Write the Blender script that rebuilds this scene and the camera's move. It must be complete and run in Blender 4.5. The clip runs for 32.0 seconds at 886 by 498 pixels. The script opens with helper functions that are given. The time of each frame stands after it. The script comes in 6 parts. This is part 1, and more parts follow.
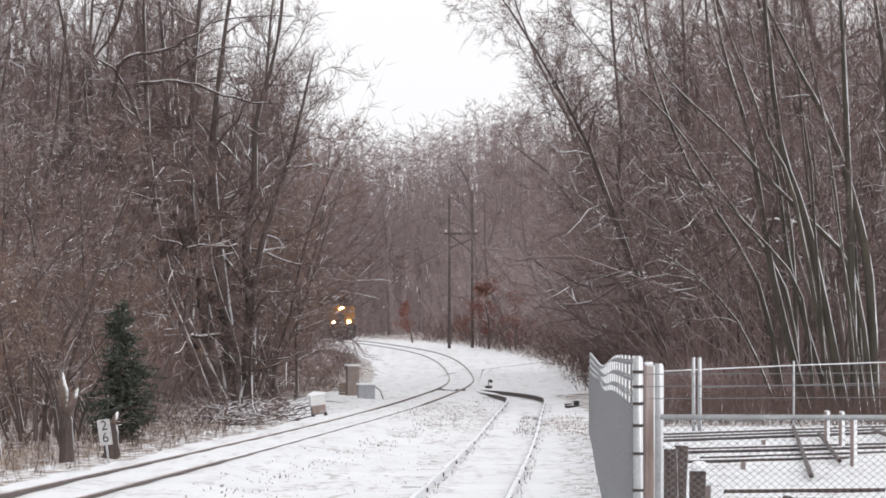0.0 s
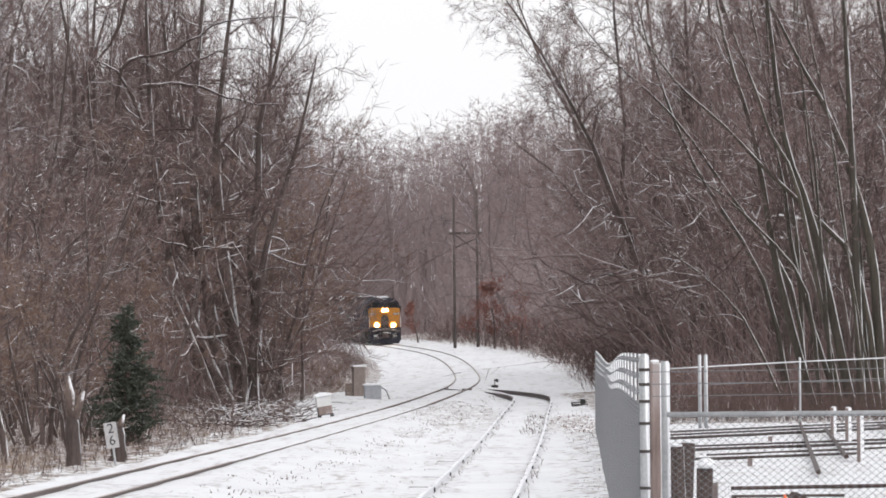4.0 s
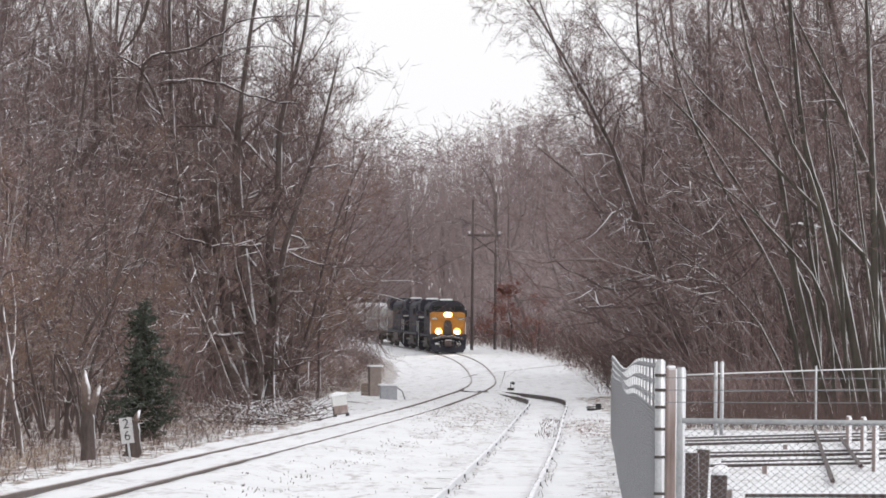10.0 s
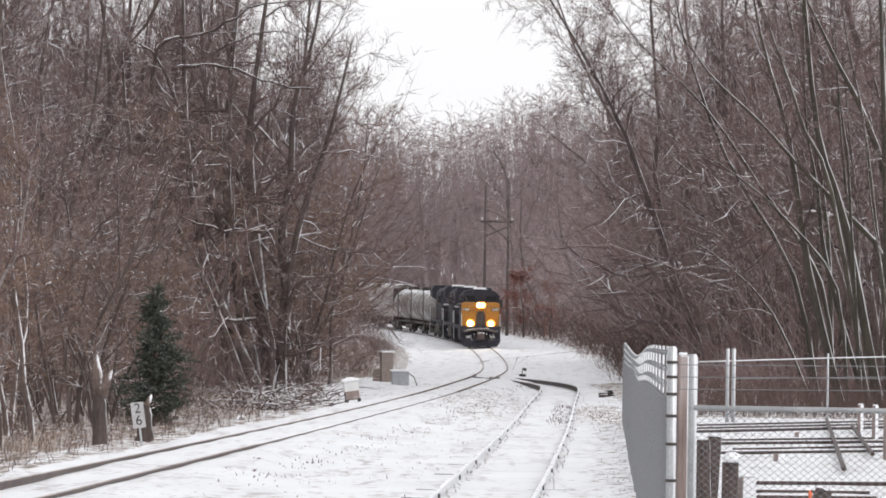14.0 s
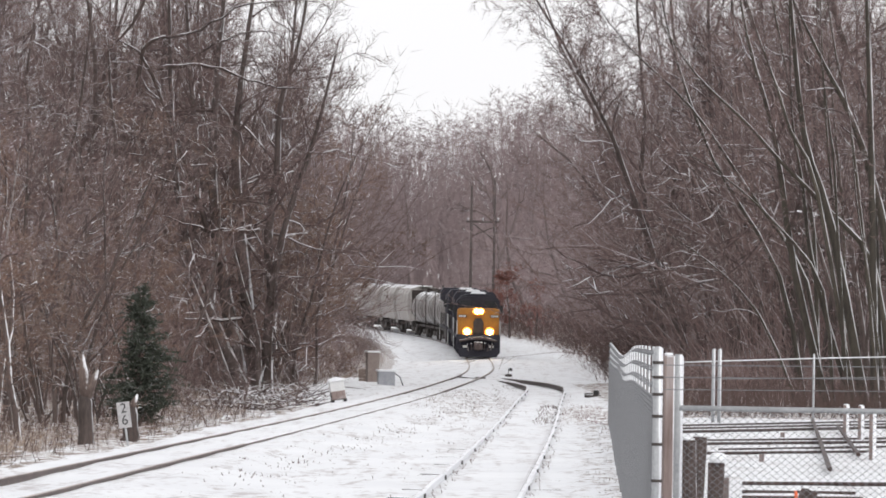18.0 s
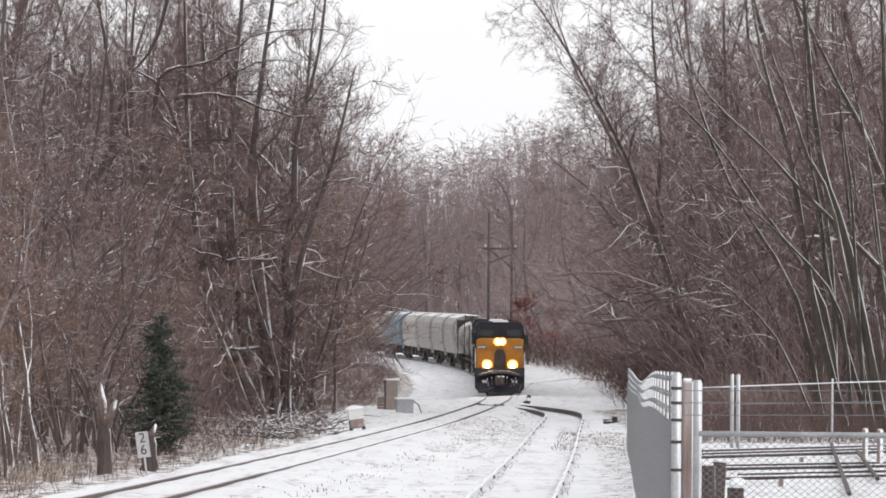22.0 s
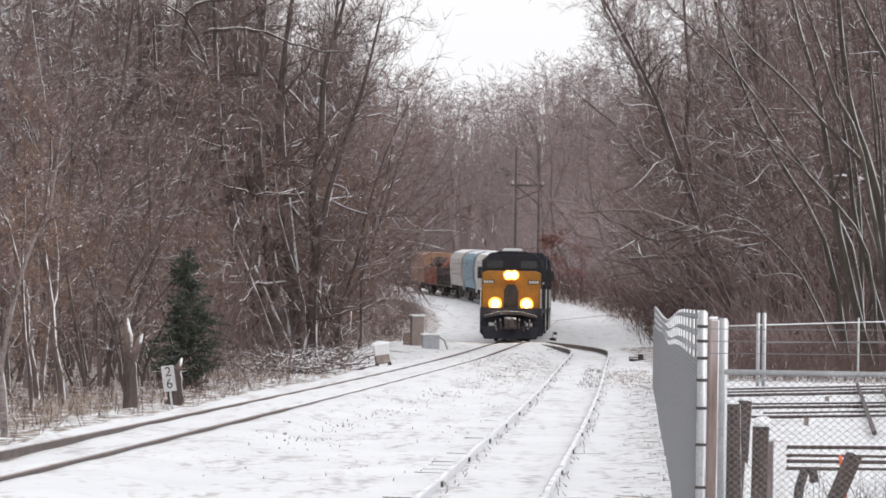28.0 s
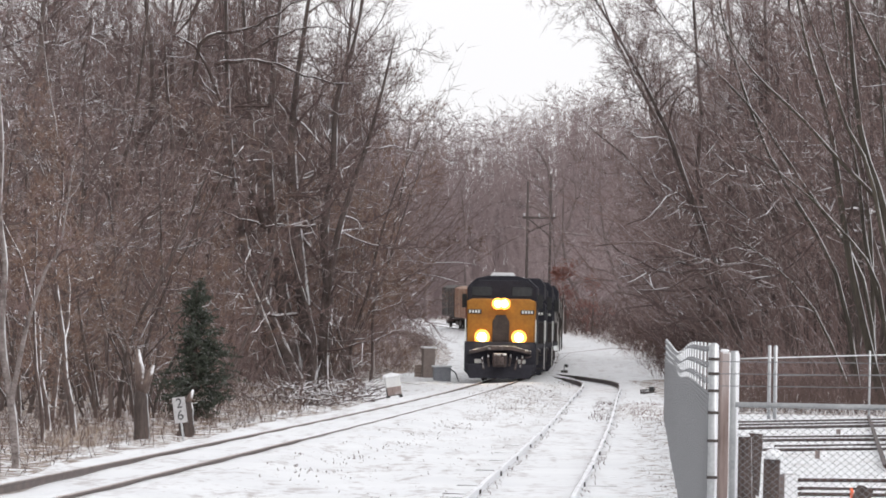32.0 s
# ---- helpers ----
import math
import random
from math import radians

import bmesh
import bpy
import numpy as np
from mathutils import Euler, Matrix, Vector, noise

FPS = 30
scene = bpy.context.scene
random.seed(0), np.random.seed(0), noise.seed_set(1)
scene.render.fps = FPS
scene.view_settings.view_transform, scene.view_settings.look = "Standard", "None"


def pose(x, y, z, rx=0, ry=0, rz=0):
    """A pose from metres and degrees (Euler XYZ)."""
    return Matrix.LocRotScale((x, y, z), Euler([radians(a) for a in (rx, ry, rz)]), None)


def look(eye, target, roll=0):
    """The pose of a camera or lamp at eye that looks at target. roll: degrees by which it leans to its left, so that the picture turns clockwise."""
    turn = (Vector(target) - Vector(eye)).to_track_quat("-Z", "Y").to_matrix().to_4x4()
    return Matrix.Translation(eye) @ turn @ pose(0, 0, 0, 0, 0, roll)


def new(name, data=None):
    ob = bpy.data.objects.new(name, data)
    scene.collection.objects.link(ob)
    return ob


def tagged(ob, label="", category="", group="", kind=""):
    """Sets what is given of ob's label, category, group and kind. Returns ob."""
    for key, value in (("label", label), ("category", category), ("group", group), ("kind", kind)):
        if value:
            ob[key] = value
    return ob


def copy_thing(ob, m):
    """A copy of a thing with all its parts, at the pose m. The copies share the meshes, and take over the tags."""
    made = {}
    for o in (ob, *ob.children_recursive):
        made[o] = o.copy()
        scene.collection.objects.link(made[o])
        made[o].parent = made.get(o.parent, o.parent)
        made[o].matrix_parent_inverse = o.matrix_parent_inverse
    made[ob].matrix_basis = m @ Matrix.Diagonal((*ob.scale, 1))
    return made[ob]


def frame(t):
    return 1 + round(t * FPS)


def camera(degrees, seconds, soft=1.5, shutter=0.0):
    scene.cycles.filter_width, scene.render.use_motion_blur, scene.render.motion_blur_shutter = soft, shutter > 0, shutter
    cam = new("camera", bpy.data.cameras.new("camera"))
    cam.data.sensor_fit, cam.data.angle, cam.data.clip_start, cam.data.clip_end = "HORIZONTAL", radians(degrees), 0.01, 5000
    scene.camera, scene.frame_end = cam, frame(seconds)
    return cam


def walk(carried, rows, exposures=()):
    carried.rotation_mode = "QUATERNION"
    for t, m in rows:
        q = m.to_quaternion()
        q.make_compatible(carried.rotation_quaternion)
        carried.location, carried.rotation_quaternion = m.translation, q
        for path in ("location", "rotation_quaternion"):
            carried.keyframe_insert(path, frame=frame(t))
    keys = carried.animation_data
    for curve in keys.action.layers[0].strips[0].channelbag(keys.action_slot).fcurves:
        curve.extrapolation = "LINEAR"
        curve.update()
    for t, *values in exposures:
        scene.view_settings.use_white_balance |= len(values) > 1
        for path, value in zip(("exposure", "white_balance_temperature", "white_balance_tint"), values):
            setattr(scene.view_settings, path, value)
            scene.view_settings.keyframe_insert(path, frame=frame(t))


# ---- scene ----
import itertools

cam = camera(8.15, 32.0, soft=1.75)
EYE = 2.5
# seconds, tilt, lean, turn of a hand-held camera that keeps its place
ROWS = [
    (0, 90.8177, 0.000, -0.0000),
    (0.5, 90.8580, 0.024, 0.0073),
    (1, 90.8435, 0.110, -0.0228),
    (1.5, 90.8013, 0.224, -0.0037),
    (2, 90.7999, 0.302, 0.0124),
    (2.5, 90.8043, 0.381, 0.0091),
    (3, 90.7551, 0.559, 0.0335),
    (3.5, 90.8236, 0.653, 0.0692),
    (5.5, 90.7608, 0.039, -0.0369),
    (6, 90.7523, 0.080, -0.0773),
    (6.5, 90.7354, 0.115, -0.0395),
    (7, 90.7278, -0.151, -0.0476),
    (7.5, 90.6914, -0.291, -0.0430),
    (8, 90.6870, -0.533, -0.0241),
    (8.5, 90.7137, -0.525, 0.0650),
    (9, 90.7631, -0.457, 0.1383),
    (9.5, 90.8132, -0.381, 0.1653),
    (10, 90.8299, -0.555, 0.2082),
    (10.5, 90.8233, -0.461, 0.3388),
    (11, 90.8001, -0.819, 0.3544),
    (11.5, 90.7275, -0.761, 0.2915),
    (12, 90.6995, -0.651, 0.3665),
    (12.5, 90.6445, -0.618, 0.4144),
    (13, 90.7335, -0.524, 0.4255),
    (13.5, 90.7495, -0.923, 0.3591),
    (14, 90.6991, -0.810, 0.3189),
    (14.5, 90.6816, -0.697, 0.4220),
    (16.5, 90.7338, -0.468, 0.2044),
    (17, 90.7181, -0.645, 0.1584),
    (17.5, 90.6971, -0.724, 0.1921),
    (18, 90.7016, -0.861, 0.1899),
    (18.5, 90.7350, -0.844, 0.1512),
    (19, 90.7471, -0.694, 0.0806),
    (19.5, 90.8513, -0.677, 0.0299),
    (20, 90.9521, -0.554, 0.1162),
    (20.5, 91.0242, -0.718, 0.1692),
    (21, 90.9873, -0.623, 0.2331),
    (21.5, 90.9257, -0.559, 0.2789),
    (22, 90.9518, -0.426, 0.3567),
    (22.5, 90.8274, -0.354, 0.3081),
    (23, 90.6924, -0.384, 0.0931),
    (23.5, 90.6397, -0.853, 0.0585),
    (24, 90.5991, -1.011, 0.1648),
    (24.5, 90.5750, -0.950, 0.3352),
    (26.5, 90.5627, -0.805, 0.5933),
    (27, 90.4739, -0.697, 0.6214),
    (27.5, 90.4649, -0.883, 0.6002),
    (28, 90.3612, -0.883, 0.6002),
    (28.5, 90.3901, -1.055, 0.5963),
    (29, 90.4447, -0.972, 0.5522),
    (29.5, 90.5456, -0.886, 0.6176),
    (30, 90.5477, -0.757, 0.6664),
    (30.5, 90.5400, -0.840, 0.7028),
    (31, 90.5271, -0.886, 0.6977),
    (31.5, 90.6208, -1.051, 0.7111),
    (32, 90.6553, -0.998, 0.7046),
]
walk(cam, [(t, pose(0, 0, EYE, rx, ry, rz)) for t, rx, ry, rz in ROWS], exposures=((0, 0.0), (32, 0.0)))

# ---- light: a snow-white overcast sky ----
world = bpy.data.worlds.new("overcast_sky")
scene.world = world
world.use_nodes = True
wn, wl = world.node_tree.nodes, world.node_tree.links
sky = wn.new("ShaderNodeTexSky")
sky.sky_type, sky.sun_disc = "NISHITA", False
sky.sun_elevation, sky.sun_rotation = radians(38), radians(150)
sky.air_density, sky.dust_density, sky.ozone_density = 1.0, 4.0, 1.0
grey = wn.new("ShaderNodeHueSaturation")
grey.inputs["Saturation"].default_value = 0.25
cloud = wn.new("ShaderNodeMixRGB")
cloud.inputs[0].default_value = 0.8
cloud.inputs[2].default_value = (8.6, 8.55, 8.75, 1)
wl.new(sky.outputs[0], grey.inputs["Color"])
wl.new(grey.outputs[0], cloud.inputs[1])
wl.new(cloud.outputs[0], wn["Background"].inputs["Color"])
wn["Background"].inputs["Strength"].default_value = 0.137

sun = new("sun", bpy.data.lights.new("sun", "SUN"))
sun.data.energy, sun.data.angle, sun.data.color = 0.7, radians(25), (1.0, 0.97, 0.93)
sun.matrix_world = look((60, -80, 120), (0, 100, 0))


# ---- materials ----
def material(name, rough=0.8, metal=0.0):
    m = bpy.data.materials.new(name)
    m.use_nodes = True
    n = m.node_tree.nodes
    b = n["Principled BSDF"]
    b.inputs["Roughness"].default_value, b.inputs["Metallic"].default_value = rough, metal
    return m, n, m.node_tree.links, b


def noise_node(n, l, scale, detail=4.0, space="Object", stretch=(1, 1, 1)):
    tc, mp, nz = n.new("ShaderNodeTexCoord"), n.new("ShaderNodeMapping"), n.new("ShaderNodeTexNoise")
    mp.inputs["Scale"].default_value = stretch
    nz.inputs["Scale"].default_value, nz.inputs["Detail"].default_value = scale, detail
    l.new(tc.outputs[space], mp.inputs[0])
    l.new(mp.outputs[0], nz.inputs["Vector"])
    return nz


def ramp(n, l, src, stops):
    r = n.new("ShaderNodeValToRGB")
    while len(r.color_ramp.elements) < len(stops):
        r.color_ramp.elements.new(0.5)
    for e, (p, c) in zip(r.color_ramp.elements, stops):
        e.position, e.color = p, (*c, 1) if len(c) == 3 else c
    l.new(src, r.inputs[0])
    return r


def rough_surface(name, dark, light, scale, rough=0.85, bump=0.3, stretch=(1, 1, 1), metal=0.0, dist=0.02, snow=0.0, wind=(0.72, -0.45, 0.62), edge=(0.35, 0.75), fine=6.0, vary=0.0, gate=(0.9, 0.9)):
    """Two-scale mottled surface; snow: how much wind-blown snow clings to the faces turned to the wind and the sky."""
    m, n, l, b = material(name, rough, metal)
    big = noise_node(n, l, scale, 5.0, stretch=stretch)
    small = noise_node(n, l, scale * fine, 4.0, stretch=stretch)
    mix = n.new("ShaderNodeMath")
    mix.operation = "MULTIPLY_ADD"
    mix.inputs[1].default_value, mix.inputs[2].default_value = 0.5, 0.0
    add = n.new("ShaderNodeMath")
    add.operation = "ADD"
    l.new(big.outputs["Fac"], add.inputs[0])
    l.new(small.outputs["Fac"], add.inputs[1])
    l.new(add.outputs[0], mix.inputs[0])
    col = ramp(n, l, mix.outputs[0], [(0.33, dark), (0.67, light)])
    out = col.outputs[0]
    if vary:
        info, hsv, mr = n.new("ShaderNodeObjectInfo"), n.new("ShaderNodeHueSaturation"), n.new("ShaderNodeMapRange")
        mr.inputs[3].default_value, mr.inputs[4].default_value = 1 - vary, 1 + vary
        l.new(info.outputs["Random"], mr.inputs[0])
        l.new(mr.outputs[0], hsv.inputs["Value"])
        l.new(out, hsv.inputs["Color"])
        out = hsv.outputs[0]
    if snow:
        geo, dot = n.new("ShaderNodeNewGeometry"), n.new("ShaderNodeVectorMath")
        dot.operation = "DOT_PRODUCT"
        dot.inputs[1].default_value = Vector(wind).normalized()
        l.new(geo.outputs["Normal"], dot.inputs[0])
        patch = noise_node(n, l, gate[0], 3.0)
        s = n.new("ShaderNodeMath")
        s.operation = "MULTIPLY_ADD"
        s.inputs[1].default_value, s.inputs[2].default_value = gate[1], -gate[1] / 2
        l.new(patch.outputs["Fac"], s.inputs[0])
        t = n.new("ShaderNodeMath")
        l.new(dot.outputs["Value"], t.inputs[0])
        l.new(s.outputs[0], t.inputs[1])
        mask = ramp(n, l, t.outputs[0], [(edge[0], (0, 0, 0)), (edge[1], (snow, snow, snow))])
        mx = n.new("ShaderNodeMixRGB")
        mx.inputs[2].default_value = (0.84, 0.85, 0.88, 1)
        l.new(mask.outputs[0], mx.inputs[0])
        l.new(out, mx.inputs[1])
        out = mx.outputs[0]
    l.new(out, b.inputs["Base Color"])
    if bump:
        bp = n.new("ShaderNodeBump")
        bp.inputs["Strength"].default_value, bp.inputs["Distance"].default_value = bump, dist
        l.new(small.outputs["Fac"], bp.inputs["Height"])
        l.new(bp.outputs[0], b.inputs["Normal"])
    return m


def lamp_glow(name, colour, power):
    m, n, l, b = material(name, 0.2)
    b.inputs["Base Color"].default_value = (*colour, 1)
    b.inputs["Emission Color"].default_value = (*colour, 1)
    b.inputs["Emission Strength"].default_value = power
    return m


def snow_ground():
    m, n, l, b = material("snow_over_ground", 0.75)
    wide = noise_node(n, l, 0.35, 5.0)
    fine = noise_node(n, l, 7.0, 6.0)
    speck = noise_node(n, l, 3.2, 9.0)
    forest = n.new("ShaderNodeAttribute")
    forest.attribute_name = "litter"
    base = ramp(n, l, wide.outputs["Fac"], [(0.3, (0.72, 0.73, 0.755)), (0.7, (0.80, 0.81, 0.83))])
    litter = ramp(n, l, fine.outputs["Fac"], [(0.35, (0.10, 0.065, 0.045)), (0.65, (0.28, 0.2, 0.15))])
    sub = n.new("ShaderNodeMath")
    sub.operation = "MULTIPLY_ADD"
    sub.inputs[1].default_value, sub.inputs[2].default_value = 0.62, 0.0
    l.new(forest.outputs["Fac"], sub.inputs[0])
    addn = n.new("ShaderNodeMath")
    l.new(sub.outputs[0], addn.inputs[0])
    l.new(speck.outputs["Fac"], addn.inputs[1])
    mask = ramp(n, l, addn.outputs[0], [(0.70, (0, 0, 0)), (0.80, (1, 1, 1))])
    mx = n.new("ShaderNodeMixRGB")
    l.new(mask.outputs[0], mx.inputs[0])
    l.new(base.outputs[0], mx.inputs[1])
    l.new(litter.outputs[0], mx.inputs[2])
    streak = noise_node(n, l, 1.6, 7.0, stretch=(1.0, 0.10, 1.0))
    crumb = noise_node(n, l, 5.0, 8.0, stretch=(1.0, 0.35, 1.0))
    both = n.new("ShaderNodeMath")
    both.operation = "MULTIPLY"
    l.new(streak.outputs["Fac"], both.inputs[0])
    l.new(crumb.outputs["Fac"], both.inputs[1])
    worn = ramp(n, l, both.outputs[0], [(0.27, (0, 0, 0)), (0.40, (0.75, 0.75, 0.75))])
    thin = n.new("ShaderNodeMixRGB")
    thin.inputs[2].default_value = (0.42, 0.385, 0.385, 1)
    l.new(worn.outputs[0], thin.inputs[0])
    l.new(mx.outputs[0], thin.inputs[1])
    l.new(thin.outputs[0], b.inputs["Base Color"])
    bp = n.new("ShaderNodeBump")
    bp.inputs["Strength"].default_value, bp.inputs["Distance"].default_value = 0.6, 0.06
    l.new(fine.outputs["Fac"], bp.inputs["Height"])
    l.new(bp.outputs[0], b.inputs["Normal"])
    return m


SNOW = snow_ground()
BARK = rough_surface("grey_brown_bark", (0.04, 0.030, 0.027), (0.125, 0.095, 0.086), 3.0, stretch=(1, 1, 0.25), bump=0.6, dist=0.03, snow=0.85, wind=(0.9, -0.1, 0.45), edge=(0.87, 1.0), vary=0.3)
MOSSY = rough_surface("mossy_bark", (0.030, 0.025, 0.020), (0.080, 0.068, 0.052), 2.2, stretch=(1, 1, 0.2), bump=0.6, dist=0.03, snow=1.0, wind=(0.85, -0.1, 0.6), edge=(0.75, 0.87), vary=0.2, gate=(0.8, 0.9))
GREATBARK = rough_surface("snow_edged_bark", (0.04, 0.031, 0.028), (0.12, 0.093, 0.086), 3.0, stretch=(1, 1, 0.25), bump=0.6, dist=0.03, snow=0.85, wind=(0.9, -0.25, 0.35), edge=(0.86, 0.97), gate=(0.9, 1.0))
LIMB = rough_surface("branch_bark", (0.060, 0.041, 0.038), (0.14, 0.099, 0.092), 4.0, bump=0, snow=0.9, wind=(0.25, -0.1, 1.0), edge=(0.66, 0.92), vary=0.3, gate=(0.35, 1.8))
SNOWLIMB = rough_surface("snow_lined_branch", (0.035, 0.024, 0.021), (0.09, 0.065, 0.058), 4.0, bump=0, snow=1.0, wind=(0.2, -0.15, 1.0), edge=(0.60, 0.80), gate=(1.2, 0.9))
# distance haze put into the colour: paler, greyer bark for far trees
HAZEBARK = rough_surface("haze_toned_far_bark", (0.125, 0.098, 0.097), (0.205, 0.162, 0.160), 3.0, bump=0, vary=0.2)
BIRCH = rough_surface("pale_birch_bark", (0.06, 0.042, 0.038), (0.34, 0.30, 0.29), 3.2, stretch=(1, 1, 1.6), bump=0.3, snow=0.8, wind=(0.8, -0.3, 0.4), edge=(0.82, 0.98))
TWIG = rough_surface("bare_twigs", (0.104, 0.070, 0.065), (0.232, 0.162, 0.153), 1.5, bump=0, snow=0.35, wind=(0.2, -0.2, 1.0), edge=(0.6, 1.1), vary=0.25)
RUDDY = rough_surface("ruddy_brown_twigs", (0.105, 0.062, 0.046), (0.235, 0.15, 0.115), 1.5, bump=0, snow=0.3, wind=(0.2, -0.2, 1.0), edge=(0.6, 1.1), vary=0.25)
STEMBARK = rough_surface("snow_sided_stem_bark", (0.05, 0.036, 0.032), (0.15, 0.11, 0.10), 4.0, stretch=(1, 1, 0.3), bump=0.5, snow=0.95, wind=(0.95, -0.25, 0.2), edge=(0.80, 0.93), gate=(2.0, 1.3))
# the same haze in the far twigs' colour, with a little clinging snow
HAZETWIG = rough_surface("haze_toned_far_twigs", (0.185, 0.142, 0.143), (0.275, 0.217, 0.220), 1.5, bump=0, snow=0.15, wind=(0.2, -0.2, 1.0), edge=(0.5, 1.0), vary=0.2)
DARKWEED = rough_surface("dark_dead_brush", (0.045, 0.029, 0.026), (0.12, 0.077, 0.068), 1.5, bump=0)
RUSSET = rough_surface("russet_dead_leaves", (0.14, 0.052, 0.04), (0.26, 0.105, 0.08), 2.0, bump=0, vary=0.2)
NEEDLE = rough_surface("dark_cedar_needles", (0.020, 0.025, 0.018), (0.062, 0.072, 0.052), 3.0, bump=0, snow=0.12, wind=(0.3, -0.3, 0.9), edge=(0.75, 1.2))
GRASS = rough_surface("dry_grass", (0.16, 0.10, 0.06), (0.36, 0.24, 0.14), 3.0, bump=0, snow=0.3)
RAIL = rough_surface("rusty_rail_steel", (0.03, 0.018, 0.016), (0.085, 0.052, 0.045), 2.5, rough=0.6, bump=0.2, metal=0.3, dist=0.004)
def railhead():
    """Rusty rail with a head worn bright by wheels."""
    m = rough_surface("worn_main_rail", (0.05, 0.034, 0.03), (0.16, 0.11, 0.095), 2.5, rough=0.55, bump=0.2, metal=0.2, dist=0.004, snow=1.0, wind=(0, 0, 1), edge=(0.75, 0.95))
    for node in m.node_tree.nodes:
        if node.bl_idname == "ShaderNodeMixRGB":
            node.inputs[2].default_value = (0.42, 0.37, 0.35, 1)
    return m


MAINRAIL = railhead()
DUSTRAIL = rough_surface("snow_dusted_main_rail", (0.10, 0.075, 0.068), (0.26, 0.21, 0.195), 2.5, rough=0.6, bump=0.2, dist=0.004, snow=0.9, wind=(0.2, -0.4, 0.9), edge=(0.35, 0.8), gate=(0.5, 1.2))
RAILSNOW = rough_surface("snowy_siding_rail", (0.05, 0.035, 0.03), (0.16, 0.11, 0.09), 2.5, rough=0.65, bump=0.2, metal=0.2, dist=0.004, snow=1.0, edge=(0.15, 0.6))
TIE = rough_surface("weathered_tie_wood", (0.03, 0.024, 0.02), (0.10, 0.085, 0.07), 4.0, stretch=(0.2, 1, 1), bump=0.5, snow=0.97, edge=(0.35, 0.7), wind=(0, 0, 1))
TIE_DARK = rough_surface("creosoted_pole_wood", (0.055, 0.045, 0.043), (0.11, 0.09, 0.085), 4.0, stretch=(1, 1, 0.1), bump=0.4)
TIMBER = rough_surface("old_timber_post", (0.17, 0.125, 0.115), (0.34, 0.27, 0.25), 5.0, stretch=(1, 1, 0.15), bump=0.6, snow=0.95, wind=(0.95, -0.1, 0.35), edge=(0.3, 0.55))
GALV = rough_surface("galvanised_steel", (0.30, 0.31, 0.32), (0.48, 0.49, 0.50), 5.0, rough=0.5, bump=0.1, metal=0.55, dist=0.003, snow=0.9, wind=(0.95, -0.2, 0.3), edge=(0.4, 0.6))
WIRE = rough_surface("galvanised_wire", (0.155, 0.158, 0.168), (0.22, 0.224, 0.235), 3.0, rough=0.55, bump=0, metal=0.35)
SIGNWHITE = rough_surface("white_sign_enamel", (0.30, 0.29, 0.30), (0.50, 0.49, 0.49), 5.0, rough=0.5, bump=0.1, dist=0.003)
BLACK = rough_surface("black_paint", (0.012, 0.012, 0.013), (0.03, 0.03, 0.03), 6.0, rough=0.5, bump=0.1)
BOXGREY = rough_surface("grey_cabinet_paint", (0.27, 0.28, 0.31), (0.38, 0.39, 0.42), 3.0, rough=0.5, bump=0.1, dist=0.004, snow=0.95, wind=(0, 0, 1), edge=(0.6, 0.8))
BOXWHITE = rough_surface("white_cabinet_paint", (0.55, 0.55, 0.55), (0.72, 0.72, 0.72), 3.0, rough=0.5, bump=0.1, snow=0.95, wind=(0, 0, 1), edge=(0.6, 0.8))
TAN = rough_surface("tan_weathered_board", (0.22, 0.17, 0.145), (0.34, 0.27, 0.235), 3.0, bump=0.3)
ORANGE = rough_surface("orange_marker_paint", (0.75, 0.12, 0.04), (0.9, 0.2, 0.07), 5.0, rough=0.6, bump=0.1)
NAVY = rough_surface("navy_locomotive_paint", (0.009, 0.009, 0.016), (0.028, 0.027, 0.038), 1.2, rough=0.8, bump=0.1, dist=0.004)
YELLOW = rough_surface("yellow_locomotive_paint", (0.27, 0.105, 0.01), (0.44, 0.19, 0.018), 1.4, rough=0.65, bump=0.1, dist=0.004)
# grimy steel; also the painted shade on the hoppers' end slopes
UNDER = rough_surface("grimy_steel_and_gap_shade", (0.018, 0.015, 0.014), (0.07, 0.055, 0.05), 3.0, rough=0.75, bump=0.3)
SPLASH = rough_surface("snow_caked_steel", (0.03, 0.022, 0.022), (0.12, 0.09, 0.085), 3.0, rough=0.75, bump=0.4, snow=0.85, wind=(0.1, -0.35, 0.9), edge=(0.55, 0.8), gate=(4.0, 1.5))
PANE = rough_surface("dark_cab_glass", (0.012, 0.014, 0.016), (0.03, 0.032, 0.035), 1.0, rough=0.08, bump=0)
RAILWHITE = rough_surface("white_handrail_paint", (0.6, 0.6, 0.58), (0.75, 0.75, 0.73), 5.0, rough=0.5, bump=0)
HOPPERGREY = rough_surface("pale_grey_hopper_paint", (0.30, 0.28, 0.265), (0.46, 0.44, 0.42), 0.8, rough=0.55, bump=0.15, stretch=(1, 1, 0.3), snow=0.8, wind=(0, 0, 1), edge=(0.7, 0.9))
HOPPERWHITE = rough_surface("off_white_hopper_paint", (0.40, 0.38, 0.36), (0.56, 0.54, 0.51), 0.8, rough=0.55, bump=0.15, stretch=(1, 1, 0.3), snow=0.8, wind=(0, 0, 1), edge=(0.7, 0.9))
HOPPERBLUE = rough_surface("faded_blue_hopper_paint", (0.12, 0.20, 0.26), (0.22, 0.32, 0.38), 0.8, rough=0.55, bump=0.15, stretch=(1, 1, 0.3), snow=0.8, wind=(0, 0, 1), edge=(0.7, 0.9))
